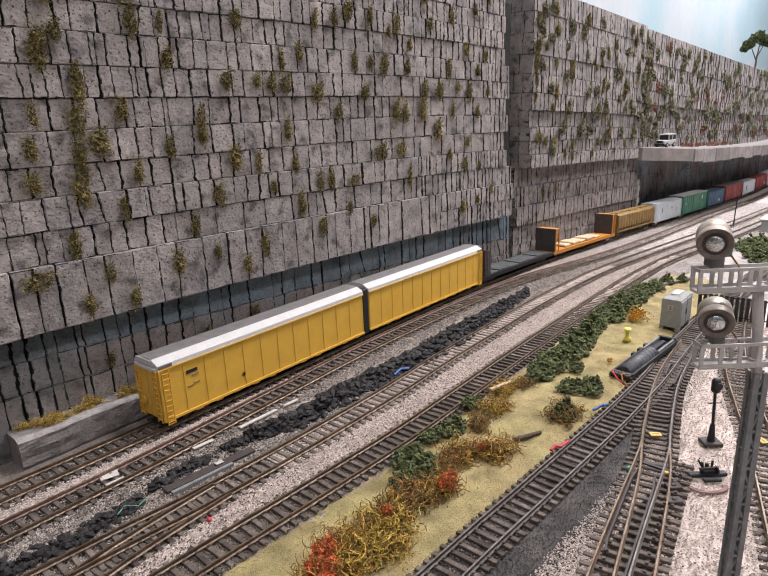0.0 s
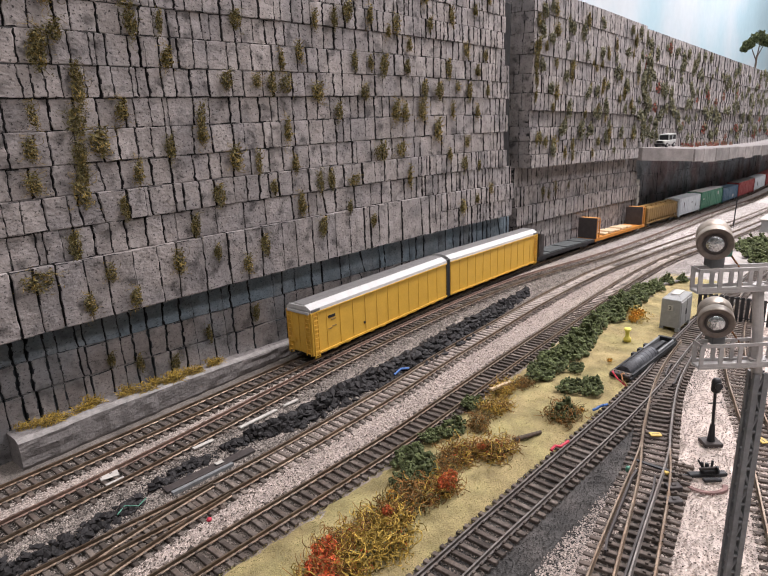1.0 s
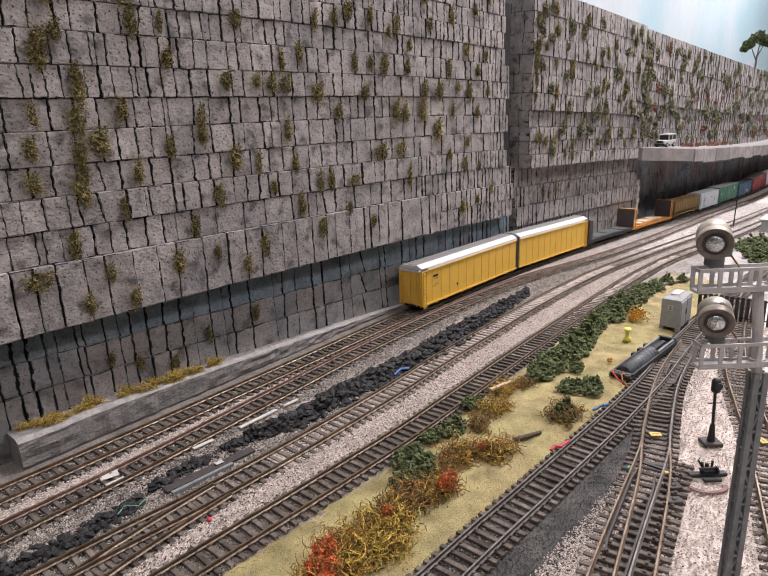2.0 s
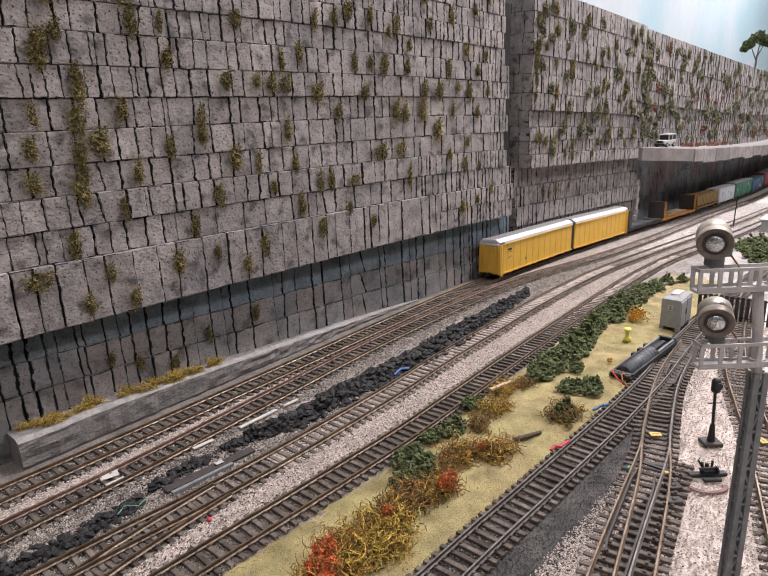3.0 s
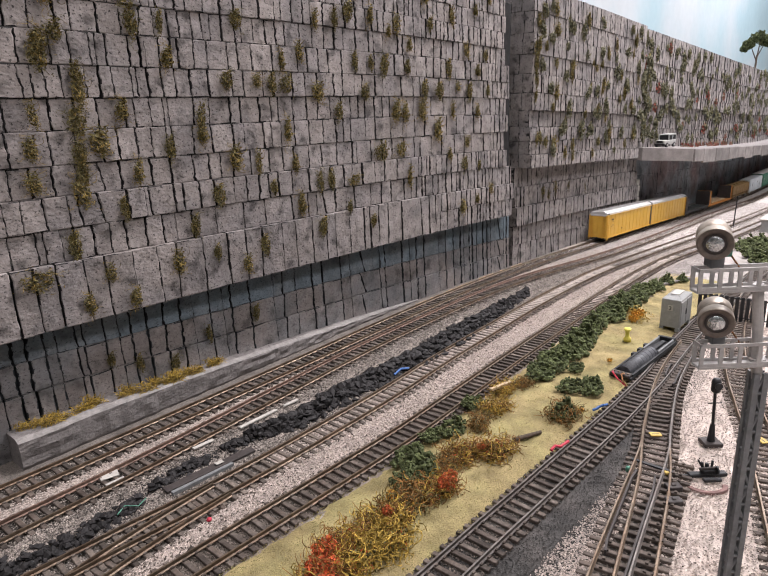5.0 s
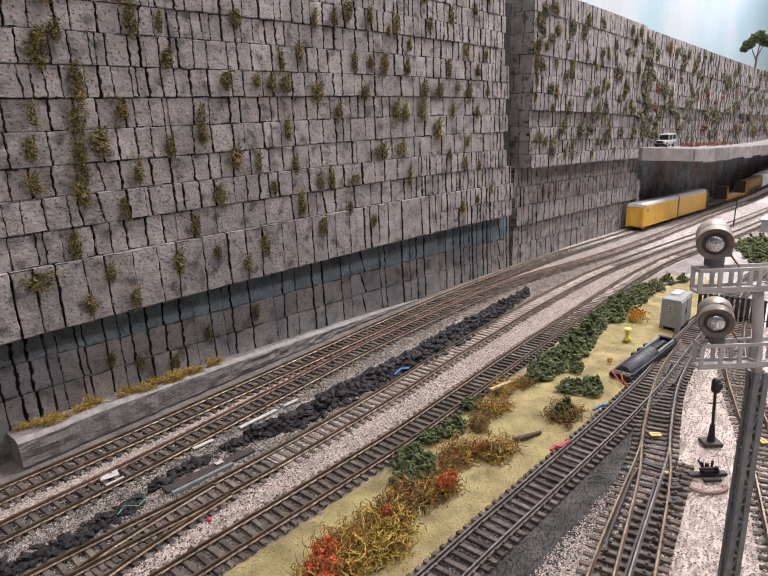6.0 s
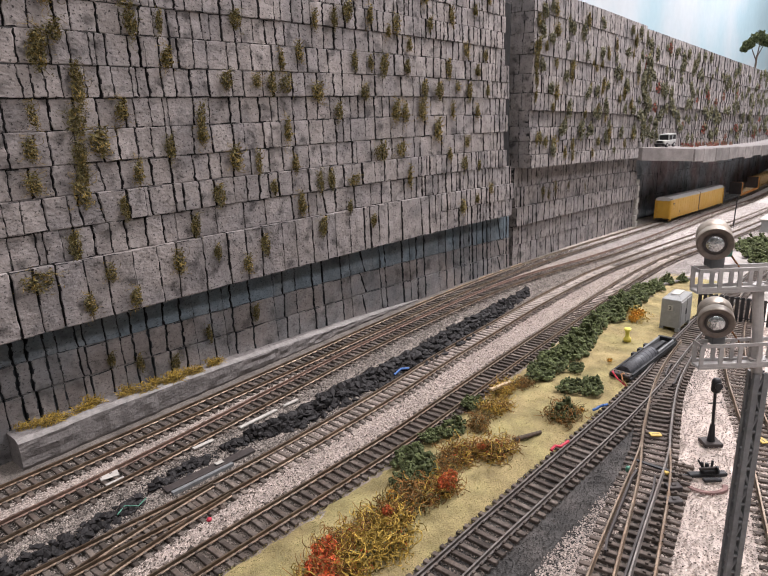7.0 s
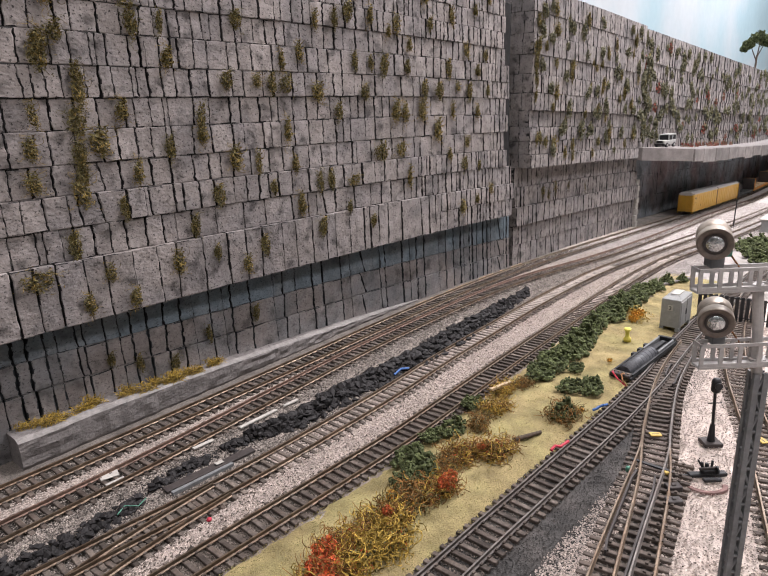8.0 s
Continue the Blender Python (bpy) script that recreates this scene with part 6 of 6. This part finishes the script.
def switch_stand():
    p = at(0.2630, 0.3795)
    root = thing("switch_stand", Matrix.Translation(p + Vector((0, 0, 0.0015))), "black point lever stand on a long tie bar", "switch stand")
    part("base", boxes([(-0.012, 0.012, -0.0022, 0.0022, 0, 0.0024)], 0.0005), BLACK, root)
    part("body", boxes([(-0.0040, 0.0040, -0.0024, 0.0024, 0.002, 0.0055)], 0.0008), BLACK, root)
    for k, (dx, hgt, rad) in enumerate(((-0.0032, 0.0098, 0.0010), (-0.0006, 0.0088, 0.0014), (0.0024, 0.0100, 0.0009))):
        part("plunger", tube(bmesh.new(), (dx, 0, 0.0052), (dx * 1.25, 0.0004 * k, hgt), rad, rad * 0.8, 10), BLACK, root)
    part("cross_shaft", tube(bmesh.new(), (-0.0060, -0.0012, 0.0060), (0.0060, -0.0012, 0.0064), 0.0008, sides=8), BULKHEAD, root)
    part("gear", tube(bmesh.new(), (0.0042, -0.0020, 0.0050), (0.0050, -0.0020, 0.0050), 0.0026, sides=12), BLACK, root)
    part("lever", tube(bmesh.new(), (-0.004, 0, 0.007), (-0.0062, 0.001, 0.0112), 0.0006, sides=8), BLACK, root)
    part("foot_block", boxes([(-0.0055, 0.0055, -0.0075, -0.0045, 0, 0.002)], 0.0004), BLACK, root)
    part("tie_bar", boxes([(-0.023, -0.010, -0.0007, 0.0007, 0.0005, 0.0016)], 0.0003), BLACK, root)
    part("tag", boxes([(-0.0262, -0.0230, 0.0005, 0.0035, 0.001, 0.003)], 0.0004), TAG_YELLOW, root, "small yellow tag")


def jeep():
    p = at(1.270, 0.034, 0.1672)
    root = thing("jeep", Matrix.Translation(p) @ pose(0, 0, 0, 0, 0, HEADING - 10) @ Matrix.Diagonal((0.95, 0.95, 0.95, 1)), "small white off-road car parked on the road deck", "car")
    part("body", boxes([(-0.026, 0.024, -0.012, 0.012, 0.006, 0.016)], 0.0015), WINDOW_GREY, root)
    part("cabin", boxes([(-0.008, 0.024, -0.011, 0.011, 0.016, 0.0265)], 0.0015), BLACK, root, "dark windows")
    part("roof", boxes([(-0.009, 0.0245, -0.0115, 0.0115, 0.0265, 0.0285)], 0.0008), WINDOW_GREY, root)
    for x in (-0.0085, 0.008, 0.0235):
        part("pillar", boxes([(x - 0.0008, x + 0.0008, sy * 0.0112 - 0.0006, sy * 0.0112 + 0.0006, 0.016, 0.0268) for sy in (-1, 1)]), WINDOW_GREY, root)
    part("bumper", boxes([(-0.0285, -0.026, -0.012, 0.012, 0.005, 0.009)], 0.0005), BLACK, root)
    part("grille", boxes([(-0.0266, -0.0258, -0.007, 0.007, 0.010, 0.015)]), BLACK, root)
    for sy in (-1, 1):
        part("headlight", tube(bmesh.new(), (-0.027, sy * 0.0092, 0.0128), (-0.0258, sy * 0.0092, 0.0128), 0.0018, sides=12), PALE, root)
        for x in (-0.016, 0.015):
            w = part("wheel", tube(bmesh.new(), (x, sy * 0.0095, 0.0052), (x, sy * 0.0130, 0.0052), 0.0052, sides=18), BLACK, root)
            part("rim", tube(bmesh.new(), (x, sy * 0.0126, 0.0052), (x, sy * 0.0133, 0.0052), 0.0026, sides=12), WINDOW_GREY, w)


def flat_bit(name, u0, v0, u1, v1, width, z, hgt, mat, label, category):
    a, b = at(u0, v0, z), at(u1, v1, z)
    d = b - a
    ang = math.degrees(math.atan2(d.y, d.x))
    ob = link(name, boxes([(-d.length / 2, d.length / 2, -width / 2, width / 2, 0, hgt)], min(width, hgt) * 0.15), mat)
    ob.matrix_basis = Matrix.Translation((a + b) / 2) @ pose(0, 0, 0, 0, 0, ang) @ pose(0, 0, 0, 0, -math.degrees(math.asin(d.z / d.length)), 0)
    return tagged(ob, label, category)


def small_things():
    flat_bit("timber_strip", 0.112, 0.0985, 0.1474, 0.098, 0.0032, 0.0026, 0.0012, PALE, "pale timber strip lying on the gravel", "timber")
    flat_bit("timber_strip", 0.155, 0.0975, 0.169, 0.098, 0.0028, 0.0026, 0.0012, PALE, "short pale timber strip on the gravel", "timber")
    flat_bit("card_square", 0.016, 0.0785, 0.027, 0.0815, 0.009, 0.0025, 0.0006, PALE, "pale card square lying over the rail", "card")
    flat_bit("card_strip", 0.014, 0.0925, 0.026, 0.0925, 0.0038, 0.0030, 0.0009, PALE, "pale card strip beside the track", "card")
    flat_bit("card_strip", 0.074, 0.0965, 0.090, 0.0972, 0.0032, 0.0026, 0.0009, PALE, "pale card strip on the gravel", "card")
    flat_bit("dark_timber", 0.035, 0.1265, 0.10, 0.1305, 0.0068, 0.0016, 0.0020, BULKHEAD, "long dark grey timber beside the points", "timber")
    flat_bit("dark_timber", 0.036, 0.1335, 0.08, 0.1355, 0.0025, 0.0016, 0.0028, LATTICE, "narrow grey bar beside the points", "timber")
    ob = link("red_bead", lathe([(0.0009, 0.0), (0.0016, 0.0008), (0.0015, 0.0018), (0.0006, 0.0024)], 12), RED_BIT)
    ob.matrix_basis = Matrix.Translation(at(0.0366, 0.1730, 0.0012))
    tagged(ob, "small red bead lying on white ballast", "bead")
    flat_bit("label_card", 0.071, 0.1285, 0.0765, 0.1288, 0.0032, 0.0042, 0.0004, PALE, "small white card with a dark mark", "card")
    for u0, v0, u1, v1, lb in ((0.2890, 0.3360, 0.2940, 0.3420, "yellow tag lying between the rails"), (0.3350, 0.3945, 0.3300, 0.4000, "yellow tag on the side track")):
        tag = flat_bit("yellow_tag", u0, v0, u1, v1, 0.0048, 0.0030, 0.0008, TAG_YELLOW, lb, "tag")
        part("lettering_bar", boxes([(-0.0026, 0.0026, -0.0003, 0.0004, 0.0008, 0.0009)]), BLACK, tag)
    bm = bmesh.new()
    rows = []
    for k in range(17):
        a = math.radians(185 + 170 * k / 16)
        c = at(0.2505, 0.3825, 0.001)
        w = 0.0004 * noise.noise((k * 0.7, 5.0, 0))
        rows.append([bm.verts.new(c + Vector((0.0125 * q * math.cos(a), 0.0085 * q * math.sin(a), z))) for q, z in ((1.0 + w, 0.0), (0.97, 0.0016 + w), (0.74, 0.0017 - w), (0.70, 0.0))])
    for p, q in zip(rows, rows[1:]):
        for n in range(3):
            bm.faces.new((p[n], q[n], q[n + 1], p[n + 1]))
    bm.faces.new(rows[0])
    bm.faces.new(rows[-1][::-1])
    bmesh.ops.recalc_face_normals(bm, faces=bm.faces[:])
    tagged(link("kerb_stone", bm, BRICK_RED), "red-brown curved clay edging beside the lever stand", "edging")
    flat_bit("concrete_edge", 0.78, 0.2300, 0.70, 0.2100, 0.004, 0.003, 0.003, CONCRETE, "grey stone edging at the end of the grass", "edging")
    for u, v in ((0.2335, 0.368), (0.219, 0.3725)):
        ob = link("point_bracket", boxes([(-0.0045, 0.0045, -0.003, 0.003, 0, 0.0035), (-0.0012, 0.0012, -0.0012, 0.0012, 0.0035, 0.0042)], 0.0004), BULKHEAD)
        ob.matrix_basis = Matrix.Translation(at(u, v, 0.0012))
        tagged(ob, "dark metal bracket beside the points", "bracket", "brackets at the points")
    a, b = at(0.2192, 0.2682, 0.0045), at(0.2404, 0.2771, 0.0045)
    tagged(link("log", tube(bmesh.new(), a, b, 0.0018, 0.0013, 12), BARK), "dark log lying on the turf", "log")
    flat_bit("stick", 0.2688, 0.2185, 0.2923, 0.223, 0.003, 0.008, 0.002, LOAD, "pale wooden stick resting on the bushes", "stick")
    bm = lathe([(0.0037, 0.0), (0.0036, 0.003), (0.0021, 0.0046), (0.0019, 0.010), (0.0034, 0.0118), (0.0036, 0.0132), (0.0018, 0.0138)], 20)
    ob = link("push_pin", bm, PEG_YELLOW)
    ob.matrix_basis = Matrix.Translation(at(0.4671, 0.2555, 0.003)) @ pose(0, 0, 0, 4, -3, 0)
    tagged(ob, "yellow push pin standing in the turf", "pin")
    for mm, nm, pts, lb in ((BLUE_BIT, "blue_wire", ((0.2960, 0.2915), (0.299, 0.2945), (0.303, 0.2925), (0.3060, 0.2955), (0.3124, 0.2962)), "scrap of blue insulated wire beside the track"), (RED_BIT, "red_wire", ((0.2224, 0.2937), (0.227, 0.2942), (0.231, 0.2965), (0.2386, 0.2985)), "scrap of red wire beside the track"), (BLUE_BIT, "blue_wire", ((0.251, 0.132), (0.262, 0.1305), (0.27, 0.133)), "scrap of blue wire in the coal heap"), (GREEN_BIT, "green_wire", ((0.004, 0.1285), (0.010, 0.126), (0.016, 0.1305), (0.022, 0.129)), "scrap of green wire among the coal")):
        bm = bmesh.new()
        q = [at(u, v, 0.0045 + 0.0015 * (i % 2)) for i, (u, v) in enumerate(pts)]
        for a, b in zip(q, q[1:]):
            tube(bm, a, b, 0.0010 if mm is not GREEN_BIT else 0.00035, sides=8)
        tagged(link(nm, bm, mm), lb, "wire")
    bm = lathe([(0.0022, 0.0), (0.0024, 0.003), (0.0018, 0.0045), (0.0006, 0.005)], 14)
    ob = link("toggle_knob", bm, GREEN_BIT)
    ob.matrix_basis = Matrix.Translation(at(0.2364, 0.3400, 0.0008)) @ Matrix.Scale(0.75, 4)
    tagged(ob, "small green knob standing beside the points", "knob")
    # thin post by the far tracks
    a = at(1.38, 0.158)
    tagged(link("post", tube(bmesh.new(), a, a + Vector((0.002, 0, 0.068)), 0.0013, sides=8), BLACK), "thin dark post beside the far tracks", "post")
    # pale column at the end of the lower wall
    bm = bmesh.new()
    for k in range(9):
        z = -0.012 + 0.0125 * k
        p = at(1.196, 0.006 + 0.0015 * (k % 2), z)
        g = bmesh.new()
        box(g, -0.006 - 0.001 * (k % 3), 0.006, -0.004, 0.004, 0, 0.012, 0.0012)
        g.transform(Matrix.Translation(p) @ pose(0, 0, 0, 0, 0, HEADING))
        me = bpy.data.meshes.new("t")
        g.to_mesh(me)
        g.free()
        bm.from_mesh(me)
        bpy.data.meshes.remove(me)
    tagged(link("pale_column", bm, PALE), "pale chipped stone column at the wall end", "column", kind="structure")
    # low grey building beyond the bushes
    root = thing("hut", Matrix.Translation(at(1.40, 0.245)) @ pose(0, 0, 0, 0, 0, HEADING), "low pale grey hut beyond the bushes", "building")
    part("wall", boxes([(-0.05, 0.05, -0.03, 0.03, -0.002, 0.030)], 0.0006), BOX_GREY, root)
    part("roof", boxes([(-0.053, 0.053, -0.033, 0.033, 0.030, 0.033)], 0.0006), PALE, root)
    part("window", boxes([(-0.0512, -0.0498, -0.010, 0.010, 0.010, 0.022)]), BLUE_CAR, root)
    # dark fence behind the signal
    root = thing("fence", Matrix.Identity(4), "dark slatted fence beyond the signal mast", "fence")
    q0, q1 = at(0.6090, 0.2849), at(0.6294, 0.3612)
    for i in range(16):
        p = q0.lerp(q1, i / 15)
        part("slat", boxes([(p.x - 0.0018, p.x + 0.0018, p.y - 0.0006, p.y + 0.0006, p.z - 0.001, p.z + 0.030)]), BLACK, root)
    for z in (0.006, 0.028):
        part("rail", tube(bmesh.new(), q0 + Vector((0, 0.001, z)), q1 + Vector((0, 0.001, z)), 0.0009, sides=6), BLACK, root)


all_walls()
deck()
kerb()
ground_strips()
all_stones()
train()
signal_mast()
dwarf_signal()
equipment_box()
point_motor()
switch_stand()
jeep()
small_things()
wall_plants()
grass_plants()
tree()
all_tracks()


def motions():
    for car, tail, ln in TRAIN:
        walk(car, [(t * 0.25, riding(tail, ln, t * 0.25)) for t in range(33)])
    for wheels, x in WHEELSETS[:14]:
        walk(wheels, [(t / 35, pose(x, 0, WHEEL, 0, math.degrees((RUN(t / 35) - RUN(0.0)) / WHEEL), 0)) for t in range(281)])


motions()
